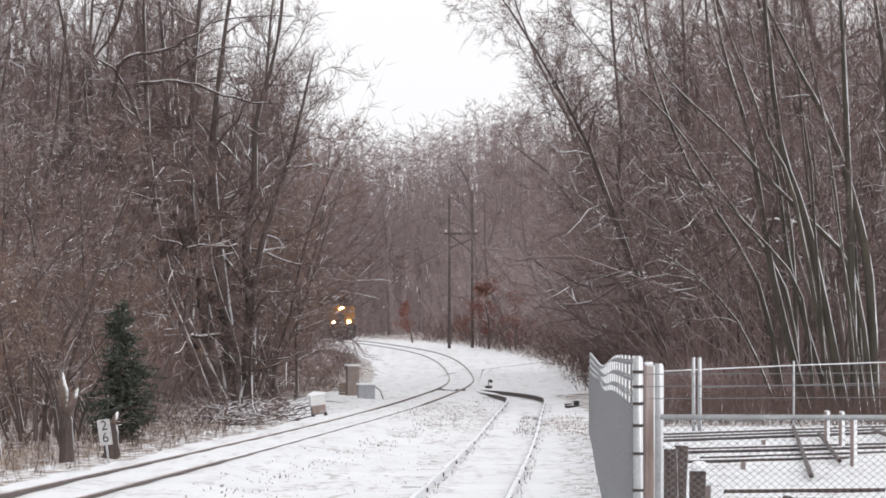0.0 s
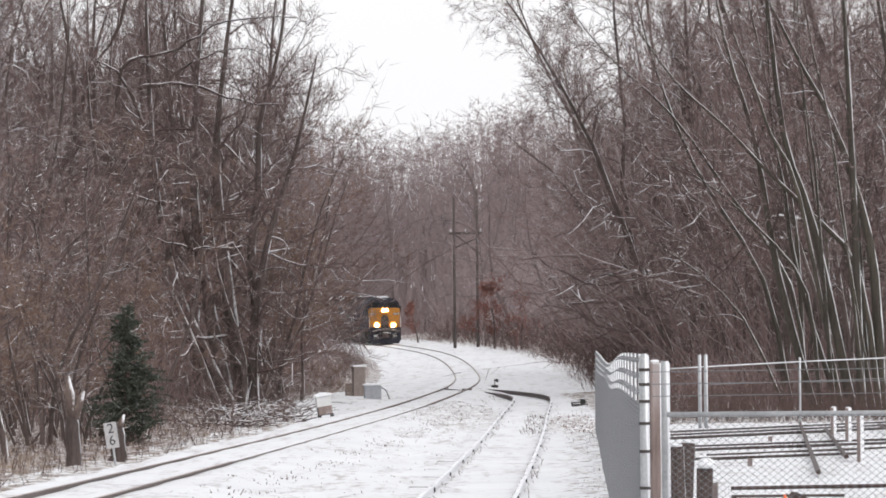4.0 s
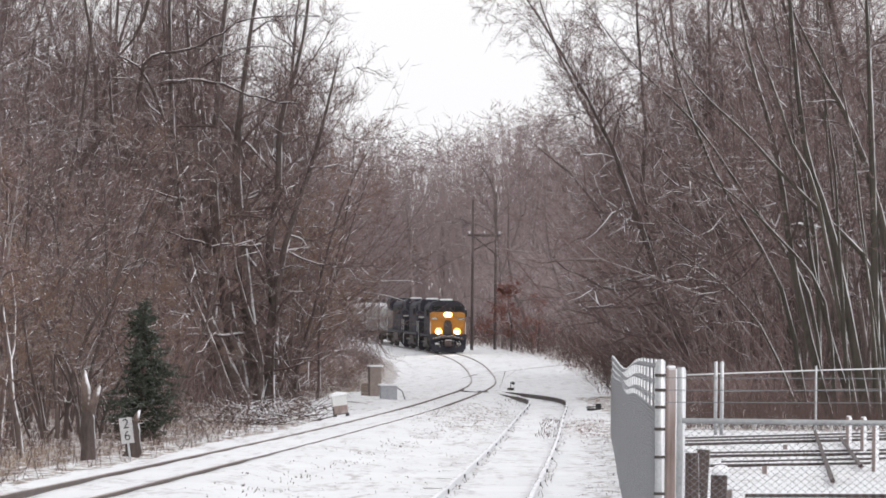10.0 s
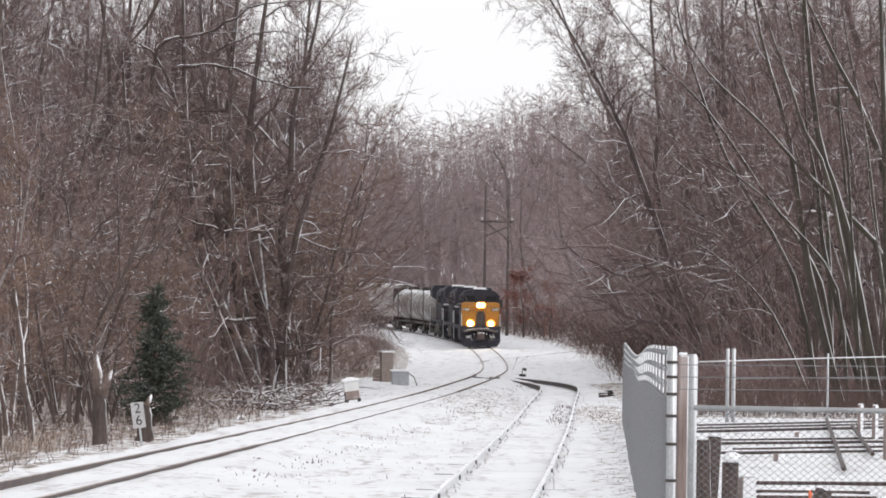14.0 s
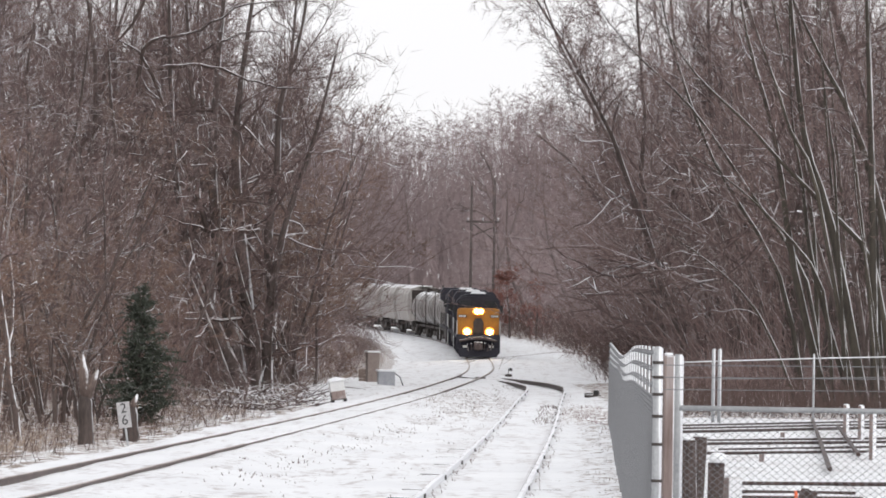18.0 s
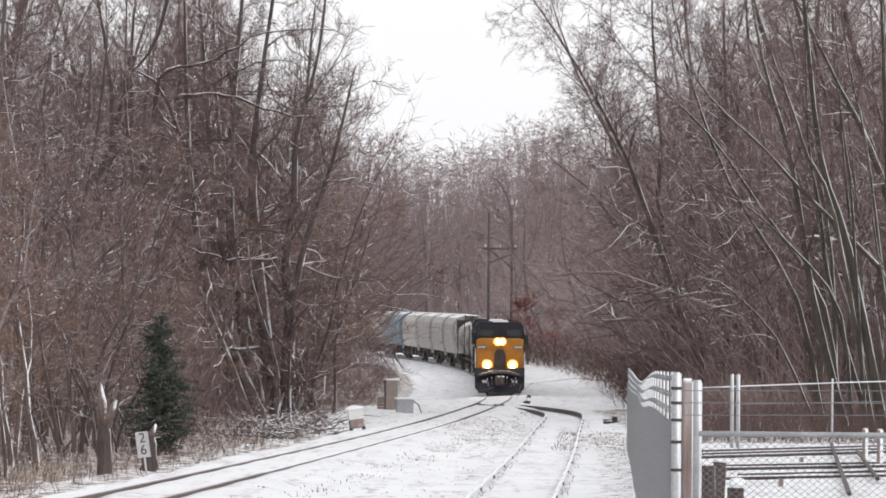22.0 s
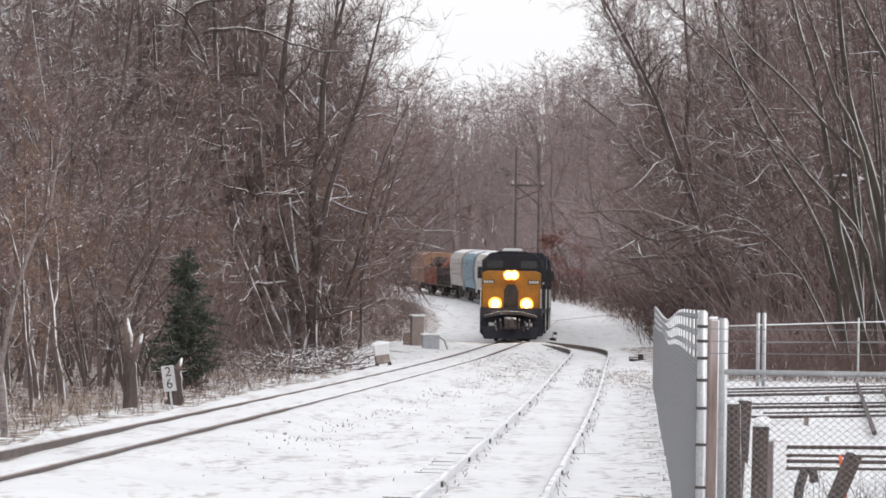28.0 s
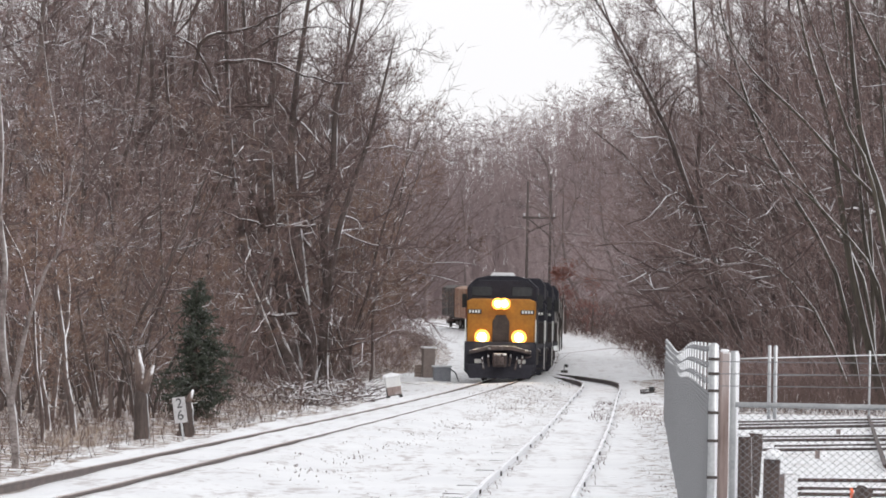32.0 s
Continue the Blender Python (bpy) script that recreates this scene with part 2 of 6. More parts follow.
TANKGREY = rough_surface("grimy_grey_tank_paint", (0.14, 0.13, 0.125), (0.30, 0.285, 0.275), 0.7, rough=0.4, bump=0.1, stretch=(1, 0.4, 1), snow=0.95, wind=(0.1, -0.1, 1), edge=(0.62, 0.82), gate=(1.2, 0.5))
RUSTRED = rough_surface("rust_red_gondola_paint", (0.14, 0.04, 0.025), (0.27, 0.09, 0.055), 0.9, rough=0.7, bump=0.2)
OCHRE = rough_surface("faded_brown_boxcar_paint", (0.20, 0.105, 0.065), (0.32, 0.18, 0.115), 0.8, rough=0.6, bump=0.2)
SNOWCAP = rough_surface("fresh_snow", (0.78, 0.79, 0.82), (0.88, 0.89, 0.91), 4.0, rough=0.7, bump=0.3)
HEADLAMP = lamp_glow("headlamp_glow", (1.0, 0.76, 0.40), 110.0)
# amber emission for discs that imitate the orange halo round the lamps
LAMPHALO = lamp_glow("amber_lamp_halo", (1.0, 0.38, 0.06), 3.2)


# ---- mesh helpers ----
def mesh_of(name, verts, faces, mat, smooth=False):
    me = bpy.data.meshes.new(name)
    me.from_pydata(verts, [], faces)
    me.materials.append(mat)
    if smooth:
        me.polygons.foreach_set("use_smooth", [True] * len(me.polygons))
    me.update()
    return me


def part(name, data, parent, label="", at=None):
    """Link a mesh as one object under a thing or part."""
    ob = new(name, data)
    ob.parent = parent
    if at is not None:
        ob.matrix_basis = at
    if label:
        ob["label"] = label
    return ob


def thing(name, m=None, label="", category="", group="", kind=""):
    ob = new(name)
    ob.empty_display_size = 0.2
    if m is not None:
        ob.matrix_basis = m
    return tagged(ob, label, category, group, kind)


class Soup:
    """Verts and faces gathered for one mesh."""

    def __init__(self):
        self.v, self.f = [], []

    def box(self, x0, x1, y0, y1, z0, z1, m=None):
        k = len(self.v)
        pts = [Vector((x, y, z)) for z in (z0, z1) for y in (y0, y1) for x in (x0, x1)]
        self.v += [(m @ p if m else p)[:] for p in pts]
        self.f += [[k + i for i in q] for q in ((0, 2, 3, 1), (4, 5, 7, 6), (0, 1, 5, 4), (2, 6, 7, 3), (0, 4, 6, 2), (1, 3, 7, 5))]
        return self

    def tube(self, pts, radii, sides=6, tip=False, caps=False):
        k0, n = len(self.v), len(pts)
        up = None
        for i, p in enumerate(pts):
            d = (pts[min(i + 1, n - 1)] - pts[max(i - 1, 0)])
            d = d.normalized() if d.length > 1e-9 else Vector((0, 0, 1))
            if up is None:
                up = Vector((1, 0, 0)) if abs(d.x) < 0.8 else Vector((0, 1, 0))
            a = (up - d * up.dot(d)).normalized()
            b = d.cross(a)
            up = a
            if tip and i == n - 1:
                self.v.append(p[:])
                continue
            for s in range(sides):
                q = 2 * math.pi * s / sides
                self.v.append((p + (a * math.cos(q) + b * math.sin(q)) * radii[i])[:])
        for i in range(n - 1):
            r0, r1 = k0 + i * sides, k0 + (i + 1) * sides
            for s in range(sides):
                e = (s + 1) % sides
                if tip and i == n - 2:
                    self.f.append((r0 + s, r0 + e, r1))
                else:
                    self.f.append((r0 + s, r0 + e, r1 + e, r1 + s))
        if caps:
            self.f.append(tuple(k0 + s for s in reversed(range(sides))))
            if not tip:
                self.f.append(tuple(k0 + (n - 1) * sides + s for s in range(sides)))
        return self

    def rod(self, a, b, r, sides=6):
        return self.tube([Vector(a), Vector(b)], [r, r], sides, caps=True)

    def prism(self, outline, y0, y1, axis="y"):
        """A closed outline of (x, z) pushed from y0 to y1 (or of (y, z) along x)."""
        k, n = len(self.v), len(outline)
        for d in (y0, y1):
            self.v += [(a, d, b) if axis == "y" else (d, a, b) for a, b in outline]
        self.f.append(tuple(k + i for i in range(n)))
        self.f.append(tuple(k + n + i for i in reversed(range(n))))
        self.f += [(k + i, k + n + i, k + n + (i + 1) % n, k + (i + 1) % n) for i in range(n)]
        return self

    def mesh(self, name, mat, smooth=False, bevel=0.0):
        me = mesh_of(name, self.v, self.f, mat, smooth)
        bm = bmesh.new()
        bm.from_mesh(me)
        if len(bm.faces) < 4000:
            bmesh.ops.recalc_face_normals(bm, faces=bm.faces)
        if bevel:
            bmesh.ops.bevel(bm, geom=[e for e in bm.edges if len(e.link_faces) == 2 and e.calc_face_angle(0) > 0.6], offset=bevel, segments=2, affect="EDGES", profile=0.6)
        bm.to_mesh(me)
        bm.free()
        return me


def spline(table, col):
    """A natural cubic through a table's column against its first column."""
    x = np.array([r[0] for r in table], float)
    y = np.array([r[col] for r in table], float)
    n, h = len(x), np.diff(x)
    a = np.eye(n)
    b = np.zeros(n)
    for i in range(1, n - 1):
        a[i, i - 1:i + 2] = h[i - 1], 2 * (h[i - 1] + h[i]), h[i]
        b[i] = 6 * ((y[i + 1] - y[i]) / h[i] - (y[i] - y[i - 1]) / h[i - 1])
    s = np.linalg.solve(a, b)

    def value(t):
        t = np.asarray(t, float)
        i = np.clip(np.searchsorted(x, t) - 1, 0, n - 2)
        u, w = t - x[i], x[i + 1] - t
        return (s[i] * w ** 3 + s[i + 1] * u ** 3) / (6 * h[i]) + (y[i] / h[i] - s[i] * h[i] / 6) * w + (y[i + 1] / h[i] - s[i + 1] * h[i] / 6) * u
    return value


# ---- plan: distance, sideways place, rail height of the two tracks ----
MAIN = [(20, -9.95, 0), (60, -8.1, 0), (100, -6.32, 0), (160, -3.74, 0), (200, -2.3, 0), (240, -1.25, -0.04), (280, -0.36, -0.08), (320, 0.42, -0.11), (360, 0.96, -0.13), (400, 1.15, -0.03),
        (440, 0.85, 0.35), (480, 0.02, 0.83), (520, -1.55, 1.25), (560, -3.95, 1.6), (600, -7.1, 1.95), (640, -11.1, 2.25), (690, -17.6, 2.5), (740, -26.0, 2.7), (800, -39.0, 2.9), (900, -67.0, 3.1), (1050, -116.0, 3.3)]
SIDING = [(20, -1.75, -0.02), (60, -0.7, -0.02), (97, 0.22, -0.02), (136, 1.12, -0.02), (181, 2.03, -0.02), (217, 2.7, -0.02), (245, 3.25, -0.02), (262, 3.4, -0.02), (275, 3.15, -0.03), (288, 2.6, -0.05), (299, 1.9, -0.06), (309, 1.0, -0.07), (316, 0.6, -0.08)]
main_x, main_z = spline(MAIN, 1), spline(MAIN, 2)
side_x, side_z = spline(SIDING, 1), spline(SIDING, 2)
CANT = 0.09


def cant(d):
    return CANT * min(1.0, max(0.0, (d - 90) / 80.0))


def ground_z(x, y):
    """Snow level of the one ground sheet."""
    x, y = np.asarray(x, float), np.asarray(y, float)
    yc = np.clip(y, 20, 1050)
    off = x - main_x(yc)
    z = main_z(yc) - 0.065 + 0.028 * np.clip((y - 118) / 25, 0, 1) * np.clip((235 - y) / 25, 0, 1) - 0.085 * np.clip((112 - y) / 20, 0, 1) * (off < 0.1)
    left = np.clip((-off - 1.5) / 1.4, 0, 1)
    left = left * left * (3 - 2 * left)
    near = np.clip((420 - y) / 250, 0, 1)
    z = z - left * (0.15 + 0.2 * near) * (1 - np.clip((y - 216) / 40, 0, 1) * np.clip((340 - y) / 30, 0, 1))
    tilt = np.clip((off + 0.75) / 1.5, 0, 1.1) * np.clip((2.9 - off) / 1.3, 0, 1)
    z = z + CANT * np.clip((y - 90) / 80, 0, 1) * tilt
    right = np.clip((off - 1.6) / 1.2, 0, 1)
    z = z - 0.085 * right * np.clip((330 - y) / 40, 0, 1)
    bank = np.clip((off - 6) / 10, 0, 1) * np.clip((y - 300) / 120, 0, 1)
    z = z + 0.5 * bank
    inner = (np.abs(off) < 1.6) | ((np.abs(x - side_x(np.clip(yc, 20, 316))) < 1.5) & (yc < 316))
    wob = 0.05 * np.sin(x * 1.3 + 0.31 * y) * np.sin(y * 0.23 - 0.7 * x) + 0.03 * np.sin(x * 3.1 + y * 0.9) + 0.02 * np.sin(y * 1.7 - x * 2.3)
    wob = wob * np.where((x > 0.7 + 0.0204 * y) & (y < 190), 0.15, 1.0)
    z = z + np.where(inner, 0.008 * np.sin(y * 0.8), wob)
    far = np.clip((np.abs(x) - 120) / 800, 0, 1) + np.clip((y - 1000) / 1500, 0, 1)
    return z + 6 * far


def gz(x, y):
    return float(ground_z(x, y))


def build_ground():
    xs = np.concatenate([np.linspace(-2500, -200, 10), np.linspace(-180, -40, 24), np.linspace(-38, -14, 22), np.linspace(-13.6, 8, 90), np.linspace(8.4, 30, 30), np.linspace(33, 180, 26), np.linspace(220, 2500, 10)])
    ys = np.concatenate([np.linspace(-1500, -30, 8), np.linspace(-20, 60, 20), np.linspace(61, 340, 240), np.linspace(342, 760, 120), np.linspace(770, 1050, 24), np.linspace(1120, 4000, 12)])
    gx, gy = np.meshgrid(xs, ys)
    gzz = ground_z(gx, gy)
    v = np.stack([gx, gy, gzz], -1).reshape(-1, 3)
    w = len(xs)
    i = (np.arange(len(ys) - 1)[:, None] * w + np.arange(w - 1)[None]).reshape(-1)
    f = np.stack([i, i + 1, i + w + 1, i + w], 1)
    me = bpy.data.meshes.new("snow_ground")
    me.from_pydata(v.tolist(), [], f.tolist())
    me.materials.append(SNOW)
    me.polygons.foreach_set("use_smooth", [True] * len(me.polygons))
    # how much leaf litter and weeds stand through the snow
    yc = np.clip(v[:, 1], 20, 1050)
    off = v[:, 0] - main_x(yc)
    lit = np.where(off < -2.8 - 2.8 * np.clip((v[:, 1] - 205) / 50, 0, 1), 0.40, 0.0) + np.where(off < -4.5 - 2 * np.clip((v[:, 1] - 205) / 50, 0, 1), 0.12, 0.0)
    lit = np.maximum(lit, np.clip((off - 4.5) / 4, 0, 1) * np.clip((v[:, 1] - 280) / 60, 0, 1) * 0.45)
    lit = np.maximum(lit, 0.44 * ((off < -1.7) & (v[:, 1] < 128)))
    lit = np.maximum(lit, 0.05 + 0 * lit)
    lit = np.maximum(lit, 0.24 * ((np.abs(v[:, 0] - (0.30 + 0.0204 * v[:, 1])) < 0.55) & (v[:, 1] < 175)))
    lit = np.maximum(lit, 0.30 * (np.hypot((v[:, 0] - 3.8) / 1.1, (v[:, 1] - 183) / 22) < 1))
    lit = np.maximum(lit, 0.26 * (np.hypot((v[:, 0] - 0.2) / 1.6, (v[:, 1] - 210) / 35) < 1))
    lit = np.maximum(lit, 0.42 * ((v[:, 0] > 5.2) & (v[:, 1] > 183) & (v[:, 1] < 300)))
    at = me.attributes.new("litter", "FLOAT", "POINT")
    at.data.foreach_set("value", lit.astype(np.float32))
    me.update()
    return tagged(new("ground", me), "snow-covered ground with leaf litter showing through", "ground", kind="structure")


build_ground()


# ---- the two tracks ----
HEAD = [(-0.075, -0.17), (0.075, -0.17), (0.075, -0.155), (0.012, -0.14), (0.012, -0.045), (0.037, -0.035), (0.037, -0.004), (0.03, 0), (-0.03, 0), (-0.037, -0.004), (-0.037, -0.035), (-0.012, -0.045), (-0.012, -0.14), (-0.075, -0.155)]


def rail_mesh(name, fx, fz, side, d0, d1, step, lift, mat, joint=0.0):
    """One rail along a track; joint: rail length, with a small dip and gap at every joint."""
    v, f, n, prev = [], [], len(HEAD), False
    d = d0
    while d <= d1:
        h = (float(fx(d + 0.5)) - float(fx(d - 0.5)))
        x, z = float(fx(d)), float(fz(d)) + lift(d)
        s = math.sqrt(1 + h * h)
        if joint:
            k = abs((d / joint + (0.5 if side > 0 else 0.0)) % 1.0 - 0.5) * 2
            z -= 0.02 * k ** 6
            x += 0.012 * k ** 4
        base = len(v)
        for a, b in HEAD:
            w = side * 0.755 + a
            v.append((x + w / s, d - w * h / s, z + b))
        if prev:
            f += [(base - n + i, base + i, base + (i + 1) % n, base - n + (i + 1) % n) for i in range(n)]
        prev = True
        d += step
    f.append(tuple(range(n)))
    f.append(tuple(len(v) - n + i for i in reversed(range(n))))
    me = mesh_of(name, v, f, mat)
    bm = bmesh.new()
    bm.from_mesh(me)
    bmesh.ops.recalc_face_normals(bm, faces=bm.faces)
    bm.to_mesh(me)
    bm.free()
    return me


main_track = thing("main_track", None, "rusty main line rails curving through fresh snow", "railway track", kind="structure")
part("rail", rail_mesh("rail", main_x, main_z, -1, 30, 1040, 2.0, lambda d: 0.0, MAINRAIL), main_track)
for d0, d1, mt in ((30, 126, MAINRAIL), (126, 228, DUSTRAIL), (228, 1040, MAINRAIL)):
    part("rail", rail_mesh("rail", main_x, main_z, 1, d0, d1, 2.0, cant, mt), main_track)
siding_track = thing("siding_track", None, "snow-capped siding rails with sagging joints", "railway track", kind="structure")
part("rail", rail_mesh("rail", side_x, side_z, -1, 25, 257, 1.0, lambda d: 0.0, RAILSNOW, 11.9), siding_track)
part("rail", rail_mesh("rail", side_x, side_z, -1, 257, 318, 1.0, lambda d: -0.01, RAIL), siding_track)
part("rail", rail_mesh("rail", side_x, side_z, 1, 25, 257, 1.0, lambda d: 0.0, RAILSNOW, 11.9), siding_track)
part("rail", rail_mesh("rail", side_x, side_z, 1, 257, 316, 1.0, lambda d: 0.0, RAIL), siding_track)


def bar_along(fx, fz, off0, off1, d0, d1, h, wide=0.07):
    """A steel bar that follows a track with a changing sideways offset."""
    s = Soup()
    steps = 10
    pts = []
    for i in range(steps + 1):
        d = d0 + (d1 - d0) * i / steps
        pts.append((float(fx(d)) + off0 + (off1 - off0) * i / steps, d, float(fz(d)) - 0.05))
    for a, b in zip(pts, pts[1:]):
        k = len(s.v)
        for p in (a, b):
            s.v += [(p[0] - wide / 2, p[1], p[2] - h), (p[0] + wide / 2, p[1], p[2] - h), (p[0] + wide / 2, p[1], p[2] + 0.045), (p[0] - wide / 2, p[1], p[2] + 0.045)]
        s.f += [(k + i, k + 4 + i, k + 4 + (i + 1) % 4, k + (i + 1) % 4) for i in range(4)]
    return s


turnout = thing("turnout", None, "dark steel frog and switch rails of the turnout", "railway switch", kind="structure")
for d0, d1, o0, o1 in ((296, 322, 0.68, 0.64), (288, 300, 0.70, 0.70), (300, 330, -0.70, -0.66), (292, 312, 1.3, 0.8)):
    part("switch_rail", bar_along(main_x, main_z, o0, o1, d0, d1, 0.10).mesh("switch_rail", RAIL), turnout)
part("frog", Soup().box(-0.25, 0.25, -2.5, 2.5, -0.12, 0.03).mesh("frog", RAIL, bevel=0.01), turnout, at=pose(float(main_x(303)) + 0.75, 303, float(main_z(303)) + 0.05))
for d in (306, 310, 314, 318):
    part("switch_rod", Soup().box(-1.5, 1.7, -0.1, 0.1, -0.06, 0.03).mesh("switch_rod", UNDER), turnout, at=pose(float(main_x(d)), d, float(main_z(d)) - 0.1))

# switch stand and a dark derail beside the siding
stand = thing("switch_stand", pose(1.98 + 0.35, 318, gz(2.3, 318)) @ Matrix.Scale(0.7, 4), "low dark switch stand with a small target", "switch stand")
part("base", Soup().box(-0.25, 0.25, -0.3, 0.3, 0, 0.18).mesh("base", UNDER, bevel=0.02), stand)
part("mast", Soup().rod((0, 0, 0.18), (0, 0, 0.62), 0.03).mesh("mast", UNDER), stand)
part("target", Soup().box(-0.14, 0.14, -0.01, 0.01, 0.45, 0.66).mesh("target", BLACK, bevel=0.01), stand, at=pose(0, 0, 0, 0, 20, 30))
ground_throw = thing("ground_throw", pose(5.05, 241, gz(5.05, 241) - 0.03) @ Matrix.Scale(0.85, 4), "low dark ground throw lever lying in the snow", "switch lever")
part("base_plate", Soup().box(-0.38, 0.38, -0.25, 0.25, 0, 0.12).mesh("base_plate", UNDER, bevel=0.02), ground_throw)
part("lever", Soup().rod((-0.4, 0, 0.16), (0.3, 0.1, 0.22), 0.035).mesh("lever", UNDER), ground_throw)
part("weight", Soup().box(0.02, 0.26, -0.1, 0.12, 0.12, 0.34).mesh("weight", BLACK, bevel=0.03), ground_throw)

# ties of the siding, most of them buried in snow
TIE_MESH = Soup().box(-1.28, 1.28, -0.11, 0.11, -0.17, 0.0).mesh("tie", TIE, bevel=0.012)
rng = random.Random(4)
d = 62.0
while d < 176:
    h = float(side_x(d + 0.5)) - float(side_x(d - 0.5))
    part("tie", TIE_MESH, siding_track, at=pose(float(side_x(d)) + rng.uniform(-0.05, 0.05), d, gz(float(side_x(d)), d) + rng.uniform(-0.06, 0.003) - 0.03 * max(0, (d - 95) / 80), 0, rng.uniform(-0.8, 1.3), -math.degrees(math.atan(h)) + rng.uniform(-1.5, 1.5)))
    d += 0.53

# dark joint bars and loose spikes along the siding
BARMESH = Soup().box(-0.05, 0.05, -0.42, 0.42, -0.14, -0.05).mesh("joint_bar", UNDER, bevel=0.008)
for side in (-1, 1):
    d = 11.9 * (5 if side < 0 else 5.5)
    while d < 250:
        part("joint_bar", BARMESH, siding_track, at=pose(float(side_x(d)) + side * 0.755 - 0.01, d, -0.02))
        d += 11.9


# ---- woods ----
def sideways(r, d, angle):
    a = d.orthogonal().normalized()
    a.rotate(Matrix.Rotation(r.uniform(0, 2 * math.pi), 3, d))
    return (d * math.cos(angle) + a * math.sin(angle)).normalized()


def run(r, p, d, length, steps, wob, up):
    """A crooked line of growth."""
    pts = [p.copy()]
    for _ in range(steps):
        d = (d + Vector((r.gauss(0, wob), r.gauss(0, wob), r.gauss(0, wob) + up))).normalized()
        p = p + d * (length / steps)
        pts.append(p.copy())
    return pts


def along(pts, t):
    q = t * (len(pts) - 1)
    i = min(int(q), len(pts) - 2)
    return pts[i].lerp(pts[i + 1], q - i), (pts[i + 1] - pts[i]).normalized()


def straight(seed, bx, by, lx, ly, height, rad, wob=0.07):
    r = random.Random(seed)
    return run(r, Vector((bx, by, -0.3)), Vector((lx, ly, 1)).normalized(), height, 9, wob, 0.04), rad


def bent(pts, rad, base, y=0.0, deep=0.0):
    """A stem through given places (sideways, height), seen from the line."""
    n = len(pts)
    raw = [Vector((x - base[0], y + deep * i / n, z - base[1])) for i, (x, z) in enumerate(pts)]
    out = []
    for i in range(n - 1):
        p0, p1, p2, p3 = raw[max(i - 1, 0)], raw[i], raw[i + 1], raw[min(i + 2, n - 1)]
        for k in range(3):
            t = k / 3
            out.append(0.5 * (2 * p1 + (p2 - p0) * t + (2 * p0 - 5 * p1 + 4 * p2 - p3) * t * t + (3 * p1 - p0 - 3 * p2 + p3) * t ** 3))
    out.append(raw[-1])
    return out, rad


def bunch(seed, n, spread, lean, h0, h1, r0, r1, bias=(0, 0), wob=0.07):
    r = random.Random(seed)
    return [straight(seed * 50 + k, r.uniform(-spread, spread), r.uniform(-spread, spread), bias[0] + r.gauss(0, lean), bias[1] + r.gauss(0, lean), r.uniform(h0, h1), r.uniform(r0, r1), wob) for k in range(n)]


def grow(seed, stems, kids=(15, 8, 9), spread=0.9, lift=0.25, twig=0.8, limb=0.42, low=0.25, thin=1.0, crook=0.2, taper=0.75, dusting=0.09):
    """Trunks, limbs, twigs and lying snow of one bare tree."""
    r, rs = random.Random(seed), random.Random(seed + 999)
    trunks, limbs, twigs, snow = [], Soup(), Soup(), Soup()

    def lay(pts, rad, share):
        for a, b in zip(pts, pts[1:]):
            d = b - a
            if abs(d.z) < 0.8 * d.length and rs.random() < share:
                up = Vector((0.2 * rad, -0.25 * rad, rad * 0.7))
                u, w = rs.uniform(0, 0.25), rs.uniform(0.7, 1)
                snow.tube([a.lerp(b, u) + up, a.lerp(b, (u + w) / 2) + up, a.lerp(b, w) + up], [0.004, rs.uniform(0.009, 0.016), 0.003], 3)
    for pts, rad in stems:
        n = len(pts) - 1
        trunks.append(Soup().tube(pts, [rad * (1.3 if i == 0 else 1 - 0.88 * i / n) for i in range(n + 1)], 8, tip=True))
        height = sum((b - a).length for a, b in zip(pts, pts[1:]))
        for _ in range(kids[0]):
            t = low + (0.98 - low) * r.random() ** 0.85
            p, dd = along(pts, t)
            ln = height * limb * (1.15 - taper * t) * r.uniform(0.55, 1.15)
            l1 = run(r, p, sideways(r, dd, spread * r.uniform(0.6, 1.2)), ln, 6, crook, lift * 0.3)
            r1 = max(0.016, min(rad * 0.4 * (1.1 - t), ln * 0.012 + 0.006)) * thin
            limbs.tube(l1, [r1 * (1 - 0.85 * i / 6) for i in range(7)], 4, tip=True)
            lay(l1, r1, dusting)
            for _ in range(kids[1]):
                u = r.uniform(0.15, 0.98)
                p2, d2 = along(l1, u)
                ln2 = ln * 0.42 * (1.2 - 0.7 * u) * r.uniform(0.6, 1.3)
                l2 = run(r, p2, sideways(r, d2, r.uniform(0.5, 1.1)), ln2, 2, crook * 1.2, lift * 0.25)
                r2 = max(0.009, r1 * 0.42) * thin
                limbs.tube(l2, [r2, r2 * 0.6, 0], 3, tip=True)
                lay(l2, r2, dusting * 0.45)
                for _ in range(round(kids[2] * 0.75)):
                    p3, d3 = along(l2, r.uniform(0.1, 1.0))
                    d3 = (sideways(r, d3, r.uniform(0.3, 1.1)) + Vector((0, 0, lift * 0.3))).normalized()
                    ln3 = twig * min(1.0, 0.3 + 0.55 * ln2) * r.uniform(0.4, 1.0)
                    twigs.tube([p3, p3 + d3 * ln3], [0.0105 * thin, 0], 3, tip=True)
                    q3 = p3 + d3 * ln3 * r.uniform(0.3, 0.7)
                    twigs.tube([q3, q3 + sideways(r, d3, r.uniform(0.4, 0.9)) * ln3 * r.uniform(0.5, 0.9)], [0.008 * thin, 0], 3, tip=True)
    return trunks, limbs, twigs, snow


